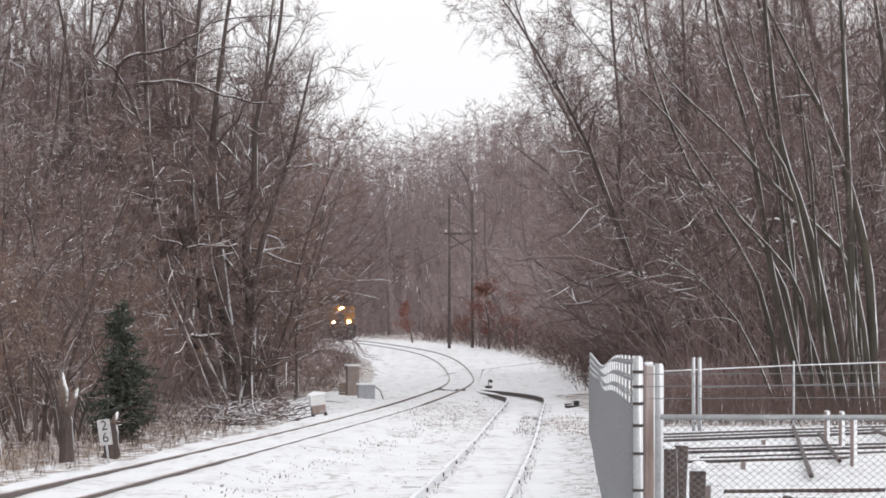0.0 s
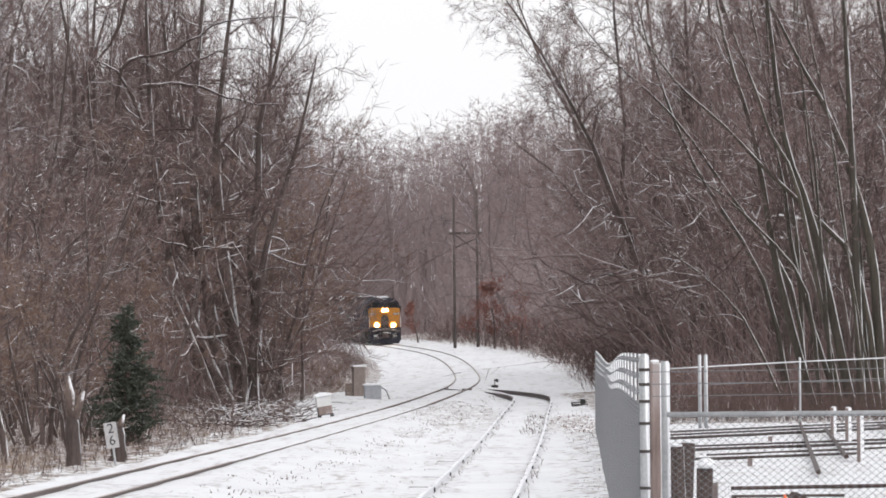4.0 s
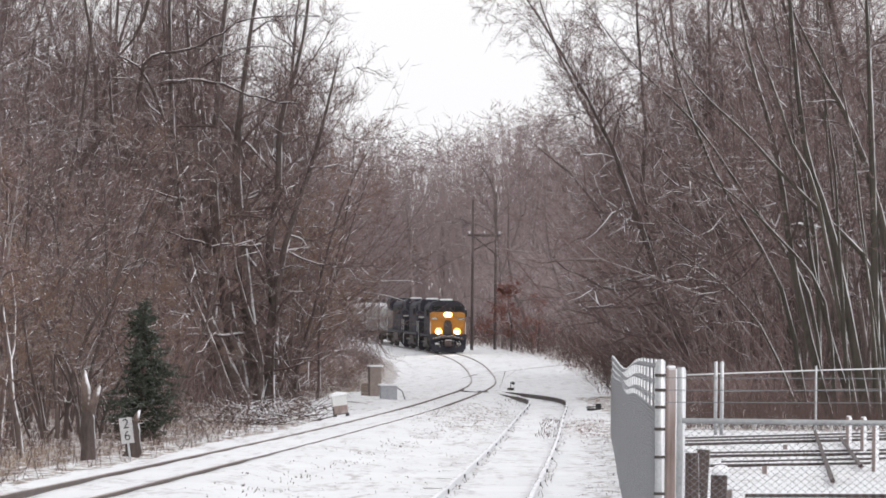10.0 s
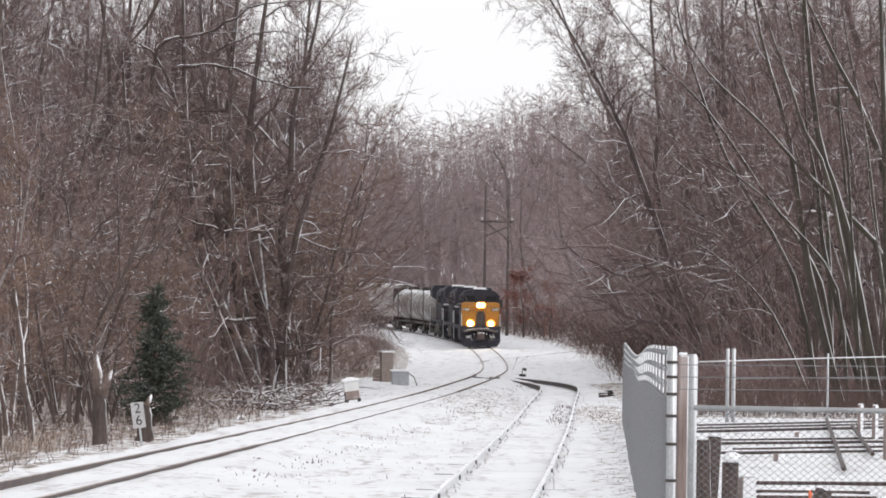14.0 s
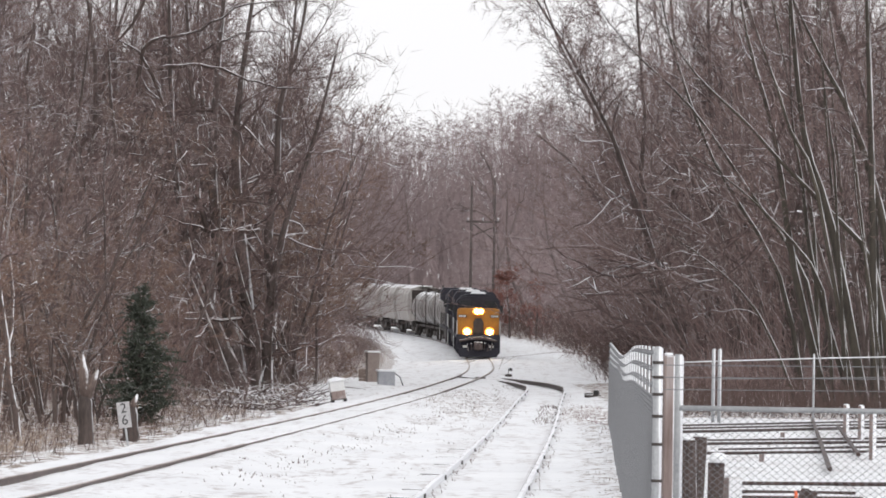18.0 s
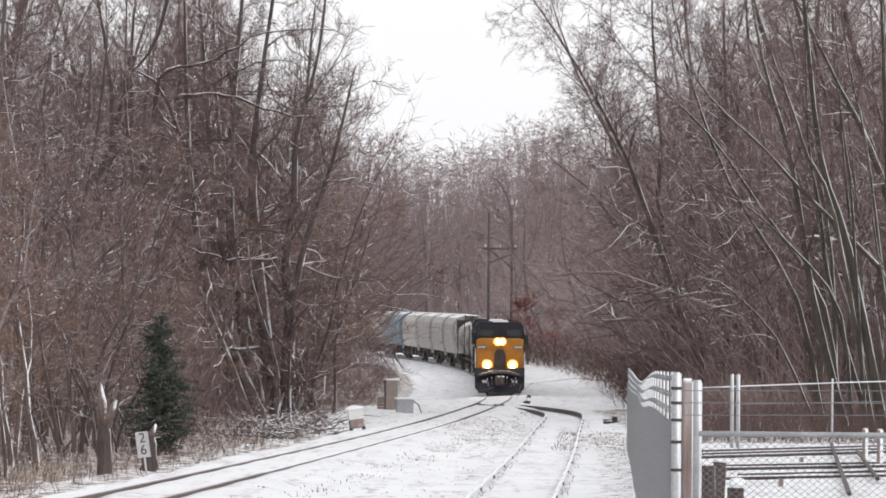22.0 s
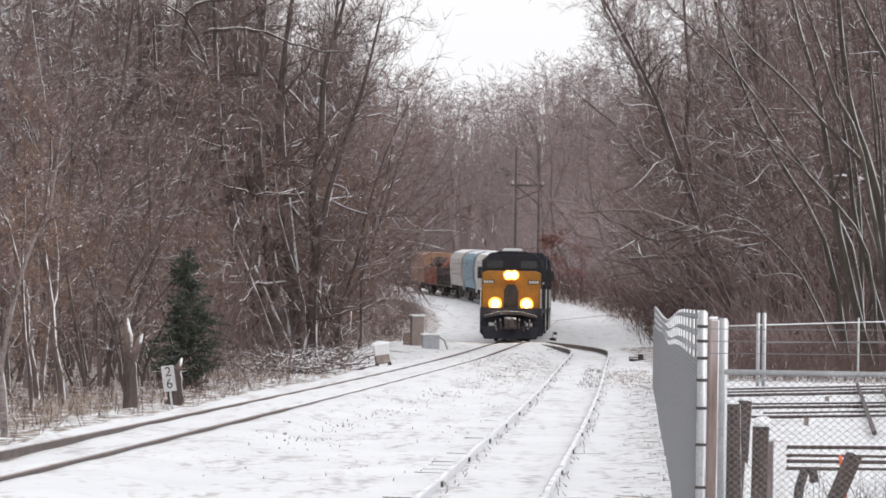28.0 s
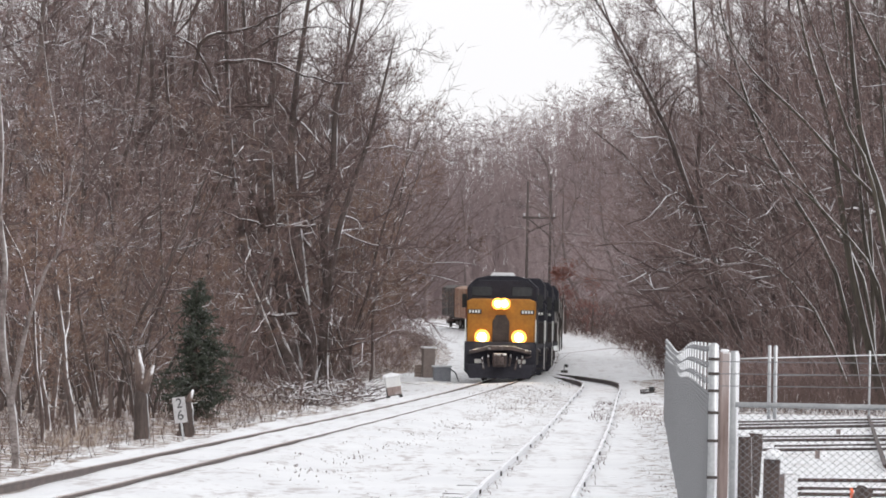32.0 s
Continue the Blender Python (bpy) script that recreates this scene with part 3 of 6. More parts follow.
def tree_kind(name, label, grown, bark=None, leaf=None, limb_mat=None):
    trunks, limbs, twigs, snow = grown
    t = thing(name, pose(0, 0, 0), label, "tree", "bare winter woods")
    for s in trunks:
        part("trunk", mesh_of("trunk", s.v, s.f, bark or BARK, True), t)
    tagged(part("limbwork", mesh_of("limbwork", limbs.v, limbs.f, limb_mat or LIMB), t), kind="stuff")
    tagged(part("crown", mesh_of("crown", twigs.v, twigs.f, leaf or TWIG), t), kind="stuff")
    if snow.f:
        tagged(part("snow", mesh_of("snow", snow.v, snow.f, SNOWCAP), t, "fresh snow lying along the branches"), kind="stuff")
    return t


TALL = [tree_kind("tall_tree", "tall bare grey-brown tree with ascending snow-dusted branches", grow(s, [straight(s, 0, 0, a, b, h, 0.21)], kids=(25, 8, 7), spread=0.85, lift=0.4, low=lo, limb=0.34)) for s, a, b, h, lo in ((11, 0.03, 0, 24, 0.14), (12, -0.06, 0.02, 22, 0.2), (13, 0.08, -0.03, 25, 0.16))]
OAK = [tree_kind("oak_tree", "broad bare oak with crooked snow-lined limbs", grow(s, [straight(s, 0, 0, 0.05, 0, 20, 0.27, 0.1)], kids=(21, 9, 9), spread=1.25, lift=0.1, limb=0.5, low=0.1, crook=0.3)) for s in (21, 22, 23)]
CLUMP = [tree_kind("clump_tree", "many-stemmed bare tree fanning out from one base", grow(s, bunch(s, 5, 0.5, 0.2, 14, 20, 0.10, 0.17), kids=(9, 6, 8), spread=0.9, lift=0.3, limb=0.32, low=0.12, crook=0.25)) for s in (31, 32)]
YOUNG = [tree_kind("young_tree", "slender young bare tree with fine reddish twigs", grow(s, bunch(s, 3, 0.8, 0.2, 7, 13, 0.045, 0.08, wob=0.12), kids=(11, 6, 7), spread=0.9, lift=0.3, limb=0.34, low=0.08, twig=0.6, crook=0.28)) for s in (41, 42, 43)]
RUDDYS = [tree_kind("ruddy_sapling", "slender sapling with fine warm brown twigs", grow(s, bunch(s, 3, 0.9, 0.24, 5, 10, 0.03, 0.06, wob=0.14), kids=(13, 7, 9), spread=0.95, lift=0.2, limb=0.34, low=0.06, twig=0.5, crook=0.3, thin=0.8), None, RUDDY) for s in (46, 47, 48)]
# far trees take the bark and twig colours paled for haze
FAR = [tree_kind("far_tree", "distant bare tree in the hazy woods", grow(s, [straight(s, 0, 0, 0.02, 0, 25, 0.25)], kids=(20, 7, 6), spread=0.85, lift=0.4, low=0.2, thin=1.15, twig=1.1, limb=0.36, dusting=0), HAZEBARK, HAZETWIG, HAZEBARK) for s in (51, 52, 53)]

FAROAK = [tree_kind("far_oak", "broad bare oak in the hazy distance", grow(s, [straight(s, 0, 0, 0.05, 0, 19, 0.24, 0.1)], kids=(20, 9, 8), spread=1.15, lift=0.12, limb=0.48, low=0.12, crook=0.28, thin=1.05, twig=1.2, dusting=0), HAZEBARK, HAZETWIG, HAZEBARK) for s in (54, 55)]


def shrub_kind(seed, height, n, label):
    t = thing("shrub", pose(0, 0, 0), label, "shrub", "brush at the wood's edge")
    r = random.Random(seed)
    s = Soup()
    for _ in range(n):
        d = Vector((r.gauss(0, 0.55), r.gauss(0, 0.55), 1)).normalized()
        pts = run(r, Vector((r.gauss(0, 0.5), r.gauss(0, 0.5), -0.1)), d, height * r.uniform(0.5, 1.1), 4, 0.2, 0.0)
        s.tube(pts, [0.015, 0.012, 0.009, 0.006, 0], 3, tip=True)
        for _ in range(14):
            q, e = along(pts, r.uniform(0.2, 1))
            s.tube([q, q + sideways(r, e, r.uniform(0.3, 1.3)) * height * r.uniform(0.08, 0.28)], [0.007, 0], 3, tip=True)
    tagged(part("brushwood", mesh_of("brushwood", s.v, s.f, TWIG), t), kind="stuff")
    return t


SHRUB = [shrub_kind(s, h, n, "leafless brown thicket shrub in snow") for s, h, n in ((61, 3.2, 34), (62, 2.4, 30), (63, 4.4, 40))]
PLACED = set()


def canopy(x, y):
    """Height of the tree tops: the woods are lower and younger along the line at the bend."""
    u = x / y
    rise = 0.0325 + 2.6 * max(0.0, -0.0155 - u, u - 0.0085)
    return 2.2 + rise * y - gz(x, y)



def stand_of(kinds, seed, places, s0=0.85, s1=1.15):
    r = random.Random(seed)
    for x, y in places:
        k = r.choice(kinds)
        m = Matrix.Translation((x, y, gz(x, y))) @ Matrix.Rotation(r.uniform(0, 6.28), 4, "Z")
        size = min(r.uniform(s0, s1), canopy(x, y) / 23.8) if y > 335 else r.uniform(s0, s1)
        if k not in PLACED:
            PLACED.add(k)
            k.matrix_basis = m @ Matrix.Scale(min(1, size), 4)
        else:
            copy_thing(k, m @ Matrix.Scale(size, 4))


def strip(seed, n, d0, d1, o0, o1, side):
    """Places at o0 to o1 metres beside the main track."""
    r = random.Random(seed)
    out = []
    for i in range(n):
        d = d0 + (d1 - d0) * (i + r.random()) / n
        o = o0 + (o1 - o0) * r.random() ** 1.2
        out.append((float(main_x(min(d, 1040))) + side * o, d))
    return out


# left of the line
stand_of(YOUNG, 1, [(x, y) for x, y in strip(101, 40, 172, 262, 6.8, 15, -1) if not -0.05 < x / y < -0.024 and not -0.058 < x / y < -0.044], 0.85, 1.2)
stand_of(TALL + CLUMP + OAK, 2, [(x, y) for x, y in strip(102, 38, 215, 360, 9.0, 25, -1) if x / y < -0.035 or y < 250], 0.75, 1.05)
stand_of(FAR + FAROAK, 3, strip(103, 12, 360, 430, 11.5, 22, -1), 0.75, 1.0)
stand_of(FAR + FAROAK, 4, strip(104, 24, 430, 640, 9.5, 24, -1), 0.7, 0.92)
stand_of(TALL + OAK, 16, strip(116, 20, 236, 340, 15, 30, -1), 1.0, 1.2)
stand_of(RUDDYS, 21, [(x, y) for x, y in strip(121, 34, 150, 235, 6.4, 15, -1) if not -0.046 < x / y < -0.036], 0.7, 1.15)
# right of the line
stand_of(TALL + CLUMP + OAK, 5, [(x, y) for x, y in strip(105, 36, 218, 330, 12, 27, 1) if x > 10 + (y - 205) * 0.01], 0.8, 1.05)
stand_of(OAK + TALL, 15, [(x, y) for x, y in strip(115, 14, 226, 310, 14, 27, 1)], 0.95, 1.15)
stand_of(TALL + OAK + YOUNG, 6, strip(106, 18, 330, 430, 11, 24, 1), 0.75, 1.0)
stand_of(OAK + TALL, 17, strip(117, 17, 290, 420, 10, 20, 1), 0.95, 1.15)
stand_of(FAR + FAROAK, 22, strip(122, 20, 395, 560, 10, 20, 1), 0.95, 1.2)
stand_of(FAR + FAROAK, 7, strip(107, 26, 430, 660, 10, 40, 1), 0.75, 1.0)
# where the line bends out of sight
rr = random.Random(9)
stand_of(FAR + FAROAK, 8, [(rr.uniform(-50, 45), rr.uniform(655, 760)) for _ in range(32)], 0.75, 1.0)
# thickets
stand_of(SHRUB, 10, strip(110, 24, 190, 480, 7.4, 13, -1), 0.6, 1.1)
stand_of(SHRUB, 11, strip(111, 14, 470, 640, 6.5, 14, -1), 0.6, 1.1)
stand_of(SHRUB, 12, [(x, y) for x, y in strip(112, 30, 240, 470, 8.0, 20, 1) if x > 7.6], 0.7, 1.2)
stand_of(SHRUB, 13, strip(113, 18, 470, 660, 8, 22, 1), 0.7, 1.2)


def far_woods():
    """Dense stems behind the single trees, where none can be told apart; haze is in their colour."""
    r = random.Random(77)
    s = Soup()
    for _ in range(8500):
        y = r.uniform(690, 850)
        x = r.uniform(-80, 80)
        z = gz(x, y)
        h = (r.uniform(26, 30) if r.random() < 0.5 else r.uniform(15, 27)) * (0.9 + 0.1 * math.sin(x * 0.21) * math.sin(x * 0.07 + 1)) * y / 790
        a = Vector((x, y, z))
        b = a + Vector((r.gauss(0, 1.8), 0, h * 0.6))
        c = b + Vector((r.gauss(0, 1.8), 0, h * 0.4))
        w = r.uniform(0.04, 0.11)
        s.tube([a, b, c], [w, w * 0.7, 0], 3, tip=True)
        for _ in range(12):
            u = r.uniform(0.3, 1.0) ** 0.8
            q = a.lerp(b, u / 0.6) if u < 0.6 else b.lerp(c, (u - 0.6) / 0.4)
            s.tube([q, q + Vector((r.gauss(0, 0.9), r.gauss(0, 0.4), r.uniform(0.0, 1.3)))], [0.045, 0], 3, tip=True)
    return tagged(new("far_woods", mesh_of("far_woods", s.v, s.f, HAZETWIG)), "distant grey-brown bare woods", "woods", kind="stuff")


def thicket(seed, n, where, h0, h1, name, label, twigs=7, wide=(0.008, 0.02), mat=None, fine=0.014):
    """Thin crooked stems and twigs that fill the shade between the trees."""
    r = random.Random(seed)
    s = Soup()
    for _ in range(n):
        x, y = where(r)
        h = min(r.uniform(h0, h1), canopy(x, y) if y > 335 else 40)
        w = r.uniform(*wide)
        pts = run(r, Vector((x, y, gz(x, y) - 0.1)), Vector((r.gauss(0, 0.4), r.gauss(0, 0.3), 1)).normalized(), h, 3, 0.25, 0.05)
        s.tube(pts, [w, w * 0.85, w * 0.6, 0], 3, tip=True)
        for _ in range(twigs):
            q, e = along(pts, r.uniform(0.25, 1))
            s.tube([q, q + sideways(r, e, r.uniform(0.4, 1.4)) * min(1.0, h * r.uniform(0.05, 0.2))], [fine, 0], 3, tip=True)
    return tagged(new(name, mesh_of(name, s.v, s.f, mat or TWIG)), label, "undergrowth", kind="stuff")


def beside(d0, d1, o0, o1, side, power=1.0):
    def pick(r):
        d = r.uniform(d0, d1)
        return float(main_x(d)) + side * (o0 + (o1 - o0) * r.random() ** power), d
    return pick


far_woods()
thicket(201, 3800, beside(205, 400, 8.8, 26, -1), 2, 12, "undergrowth", "dense leafless undergrowth beneath the trees")
# the farther thickets take the haze-paled twig colour
thicket(202, 1500, beside(380, 700, 8.0, 40, -1), 3, 14, "undergrowth", "dense leafless undergrowth beneath the trees", mat=HAZETWIG)
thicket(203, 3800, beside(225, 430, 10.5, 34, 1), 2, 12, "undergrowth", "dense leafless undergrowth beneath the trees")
thicket(204, 2200, beside(410, 740, 8, 50, 1), 3, 14, "undergrowth", "dense leafless undergrowth beneath the trees", mat=HAZETWIG)

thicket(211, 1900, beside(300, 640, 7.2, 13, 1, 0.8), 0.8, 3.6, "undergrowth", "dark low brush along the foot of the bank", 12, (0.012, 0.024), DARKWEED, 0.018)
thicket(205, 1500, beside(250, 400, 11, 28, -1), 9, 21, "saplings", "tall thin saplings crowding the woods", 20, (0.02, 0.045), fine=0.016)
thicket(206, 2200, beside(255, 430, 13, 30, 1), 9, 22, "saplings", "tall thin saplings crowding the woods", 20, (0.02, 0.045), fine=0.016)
thicket(207, 1500, beside(430, 660, 12, 40, 1), 9, 17, "saplings", "tall thin saplings crowding the woods", 16, (0.02, 0.04), HAZETWIG, 0.025)
thicket(208, 1100, beside(420, 640, 11, 30, -1), 9, 16, "saplings", "tall thin saplings crowding the woods", 16, (0.02, 0.04), HAZETWIG, 0.025)
thicket(209, 600, beside(335, 430, 9.5, 15, 1), 8, 18, "saplings", "tall thin saplings crowding the woods", 20, (0.02, 0.04), fine=0.02)

# the great many-stemmed tree beside the line
GB = (-8.2, 0.0)
great_stems = [bent([(-8.2, -0.4), (-9.91, 3.33), (-10.56, 5.07), (-11.2, 8.35), (-11.5, 13.2), (-11.6, 19)], 0.260, GB),
               bent([(-8.4, -0.4), (-9.36, 4.6), (-9.8, 8.4), (-9.6, 13.4), (-9.0, 20)], 0.312, GB, 0.4),
               bent([(-7.9, -0.4), (-8.5, 4.6), (-8.9, 9.0), (-8.7, 12.3), (-7.8, 19)], 0.312, GB, 0.1),
               bent([(-7.5, -0.4), (-7.5, 3.3), (-6.85, 6.8), (-5.8, 10.1), (-4.9, 14)], 0.221, GB, -0.3),
               bent([(-8.7, -0.4), (-10.1, 3.3), (-11.5, 6.2), (-13, 8.4)], 0.169, GB, -0.5),
               bent([(-7.7, -0.4), (-7.4, 3.3), (-7.6, 6.2), (-7.3, 8.6), (-7.2, 11.2), (-6.4, 14.2), (-5.9, 19)], 0.247, GB, 0.3),
               bent([(-8.0, -0.4), (-7.9, 2.0), (-8.9, 5.5), (-9.2, 9)], 0.156, GB, -0.6)]
great = tree_kind("great_clump_tree", "great many-stemmed tree with dark trunks and snow-lined limbs", grow(71, great_stems, kids=(18, 9, 10), spread=1.15, lift=0.2, limb=0.38, low=0.14, crook=0.3), GREATBARK)
great.matrix_basis = pose(GB[0], 240, gz(GB[0], 240))
for pts, rad in (([(-9.9, 6.2), (-12.1, 12.3), (-13.7, 13.6)], 0.10), ([(-12.6, 11.4), (-12.5, 13.2), (-11.3, 13.7), (-9.9, 14.2), (-8.5, 15.0), (-5.8, 15.1)], 0.09), ([(-11.9, 12.4), (-10.6, 12.6), (-9.5, 12.4), (-8.0, 11.95), (-6.2, 11.8)], 0.09),
                 ([(-10.6, 12.6), (-10.4, 13.0), (-9.3, 13.6), (-7.9, 14.0), (-6.5, 13.5)], 0.06), ([(-10.6, 7.7), (-11.2, 8.1), (-12.4, 8.35), (-13.3, 8.8)], 0.07), ([(-7.9, 6.3), (-9.3, 6.2), (-10.6, 6.4), (-11.3, 6.7), (-12.4, 6.9)], 0.075),
                 ([(-7.5, 5.1), (-6.8, 5.5), (-6.0, 5.3), (-5.6, 4.6)], 0.03), ([(-7.4, 0.2), (-7.35, 3.3), (-7.3, 5.6)], 0.06), ([(-7.3, 2.6), (-6.9, 1.4), (-6.2, 0.0)], 0.035), ([(-11.6, 18.5), (-12.5, 15), (-13.9, 13)], 0.1)):
    line, rad = bent(pts, rad, GB, -0.9)
    rj = random.Random(int(rad * 1000) + len(pts))
    line = [q + Vector((rj.gauss(0, 0.05), rj.gauss(0, 0.05), rj.gauss(0, 0.06))) if 0 < k < len(line) - 1 else q for k, q in enumerate(line)]
    s = Soup().tube(line, [rad * (1 - 0.75 * i / (len(line) - 1)) for i in range(len(line))], 7, caps=True)
    limb = part("limb", mesh_of("limb", s.v, s.f, SNOWLIMB, True), great, "long snow-lined limb")
    _, side, fine, flakes = grow(int(rad * 1000) + 7 * len(pts), [(line, rad)], kids=(9, 7, 7), spread=0.9, lift=0.2, limb=0.3, low=0.15, crook=0.3, twig=0.5)
    for nm, soup, mt in (("side_branchwork", side, LIMB), ("twigwork", fine, TWIG), ("snow", flakes, SNOWCAP)):
        tagged(part(nm, mesh_of(nm, soup.v, soup.f, mt), limb), kind="stuff")

# old trunks that stand close behind the great tree and fill the sky over the bank
BACK = [tree_kind("old_tree", "stout dark old tree with a dense bare crown", grow(s_, [straight(s_, 0, 0, a, 0, h, rd, 0.06)], kids=(30, 9, 8), spread=0.85, lift=0.4, low=lo, limb=0.3, crook=0.25), GREATBARK) for s_, a, h, rd, lo in ((441, 0.03, 23, 0.30, 0.22), (442, -0.05, 21, 0.26, 0.16), (443, 0.07, 22, 0.34, 0.25))]
rb = random.Random(19)
spots = [(-0.0312 - 0.027 * ((k * 0.618) % 1.0), rb.uniform(252, 322)) for k in range(16)] + [((float(main_x(y)) + 12.5 + 13 * ((k * 0.618) % 1.0)) / y, y) for k, y in enumerate(rb.uniform(262, 350) for _ in range(20))]
for k, (u, y) in enumerate(spots):
    kind = BACK[k % 3]
    m = Matrix.Translation((u * y, y, gz(u * y, y))) @ Matrix.Rotation(rb.uniform(0, 6.28), 4, "Z") @ Matrix.Scale(min(rb.uniform(0.85, 1.1), canopy(u * y, y) / 27), 4)
    if k < 3:
        kind.matrix_basis = m
    else:
        copy_thing(kind, m)
for k in range(16):
    u, y = -0.0275 - 0.011 * ((k * 0.618) % 1.0), rb.uniform(246, 285)
    copy_thing(RUDDYS[k % 3], Matrix.Translation((u * y, y, gz(u * y, y))) @ Matrix.Rotation(rb.uniform(0, 6.28), 4, "Z") @ Matrix.Scale(rb.uniform(1.2, 1.7), 4))

# leaning stems behind the yard
LB = (13.0, 0.0)
lean_stems = [bent(p, rr_, LB, dy) for p, rr_, dy in (
    ([(14.24, -0.4), (14.05, 4.7), (13.34, 7.9), (12.5, 10.1), (11.7, 11.6), (10.0, 15)], 0.19, 0), ([(14.2, -0.4), (13.5, 4.7), (11.85, 6.75), (10.4, 8.2), (9.2, 9.5), (7.5, 11.1), (6.2, 13)], 0.11, -0.4),
    ([(13.8, -0.4), (13.6, 4.7), (13.4, 9.0), (13.1, 17)], 0.20, 0.6), ([(12.7, -0.4), (12.4, 4.7), (12.2, 6.4), (11.8, 10.3), (11.5, 16)], 0.09, 0.2), ([(12.2, -0.4), (10.9, 4.7), (10.2, 9.0), (9.2, 12.5), (8.6, 16)], 0.15, 0.5),
    ([(13, -0.4), (11.5, 4.7), (11.1, 7.5), (10.7, 9.9), (10.5, 16)], 0.10, -0.2), ([(14.9, -0.4), (14.8, 8.0), (14.6, 11.8), (13.8, 17)], 0.19, 0.8), ([(12.2, -0.4), (11.8, 4.0), (10.2, 6.2), (8.5, 7.7), (7.0, 8.6)], 0.07, -0.6))]
lean_tree = tree_kind("leaning_clump_tree", "mossy many-stemmed tree with trunks leaning over the line", grow(81, lean_stems, kids=(9, 7, 9), spread=0.75, lift=0.25, limb=0.26, low=0.3, crook=0.22), MOSSY)
lean_tree.matrix_basis = pose(LB[0], 205, gz(LB[0], 205))
lean_stems = [bent(p, rr_, LB, dy) for p, rr_, dy in (
    ([(12.1, -0.4), (11.5, 4.3), (9.4, 7.5), (7.4, 10.3), (5.1, 12.5), (3.6, 14.5)], 0.085, 0), ([(12.8, -0.4), (12.8, 5.8), (12.4, 9.9), (11.8, 16)], 0.08, 0.5), ([(11.6, -0.4), (10.6, 4.5), (8.2, 8.6), (6.6, 13), (5.6, 18)], 0.10, 1), ([(12.0, -0.4), (11.8, 6), (10.9, 11), (9.6, 17)], 0.10, 1.4), ([(11.4, -0.4), (9.8, 3.2), (7.6, 5.3), (5.8, 6.2)], 0.06, -0.5))]
lean_tree = tree_kind("leaning_clump_tree", "mossy many-stemmed tree with trunks leaning over the line", grow(82, lean_stems, kids=(12, 8, 10), spread=0.8, lift=0.2, limb=0.3, low=0.3, crook=0.24), MOSSY)
lean_tree.matrix_basis = pose(LB[0] + 0.4, 216, gz(LB[0], 216))
lean_stems = [bent(p, rr_, LB, dy) for p, rr_, dy in (
    ([(12.6, -0.4), (12.15, 6.0), (12.0, 8.2), (11.6, 11.0), (11.3, 14)], 0.06, 0), ([(13.5, -0.4), (13.33, 6.0), (13.17, 10.4), (13.0, 14.2), (12.8, 18)], 0.15, 0.5), ([(13.3, -0.4), (12.02, 6.0), (11.06, 9.1), (10.5, 14.1), (10.2, 17)], 0.17, 0.9),
    ([(12.9, -0.4), (11.5, 7.1), (10.6, 9.1), (10.1, 10.6), (9.35, 12.6), (8.4, 15.5)], 0.085, 0.2), ([(13.6, -0.4), (13.0, 5.5), (12.45, 9.6), (12.0, 11.6), (11.6, 14.1), (11.3, 17)], 0.06, -0.4), ([(13.9, -0.4), (13.2, 4.0), (12.7, 7.0), (12.5, 9.3)], 0.05, -0.7))]
lean_tree = tree_kind("leaning_clump_tree", "mossy many-stemmed tree with snow-edged trunks behind the yard", grow(84, lean_stems, kids=(7, 6, 8), spread=0.7, lift=0.25, limb=0.22, low=0.4, crook=0.22), MOSSY)
lean_tree.matrix_basis = pose(LB[0], 203, gz(LB[0], 203))
# tall trees that overhang the line from the right
for k, (x, y, h, lx) in enumerate(((10.6, 318, 25, -0.1), (11.0, 296, 23, -0.14), (11.2, 352, 26, -0.07), (13.6, 392, 21, -0.04), (13.8, 275, 22, -0.18), (10.4, 338, 21, -0.05), (11.4, 374, 23, -0.05))):
    over = tree_kind("overhanging_tree", "tall bare tree leaning over the railway", grow(400 + k, [straight(400 + k, 0, 0, lx, 0, h, 0.2, 0.1)], kids=(26, 10, 11), spread=1.0, lift=0.2, limb=0.33, low=0.2, crook=0.3))
    over.matrix_basis = pose(x, y, gz(x, y))

# the crooked oak at the bend, in the haze-paled bark and twig colours
OB = (3.1, 0.9)
oak_stems = [bent([(3.1, 0.5), (2.9, 6.2), (2.3, 12), (0.5, 13.6), (-0.7, 14.8), (-2.2, 16.2)], 0.08, OB), bent([(2.9, 7.1), (4.5, 11.9), (4.3, 14.6), (5.2, 17.2)], 0.12, OB), bent([(2.4, 11.6), (2.2, 14.4), (1.2, 16.2), (0.7, 17.0)], 0.12, OB), bent([(2.6, 10.4), (0.8, 11.4), (-1.4, 11.5)], 0.12, OB)]
bend_oak = tree_kind("bend_oak", "crooked old oak with pale snow-lined limbs at the bend", grow(83, oak_stems, kids=(9, 8, 8), spread=1.0, lift=0.15, limb=0.36, low=0.3, crook=0.28, thin=1.3), HAZEBARK, HAZETWIG, SNOWLIMB)
bend_oak.matrix_basis = pose(OB[0] * 1.09, 566, gz(3.4, 566)) @ Matrix.Scale(1.09, 4)

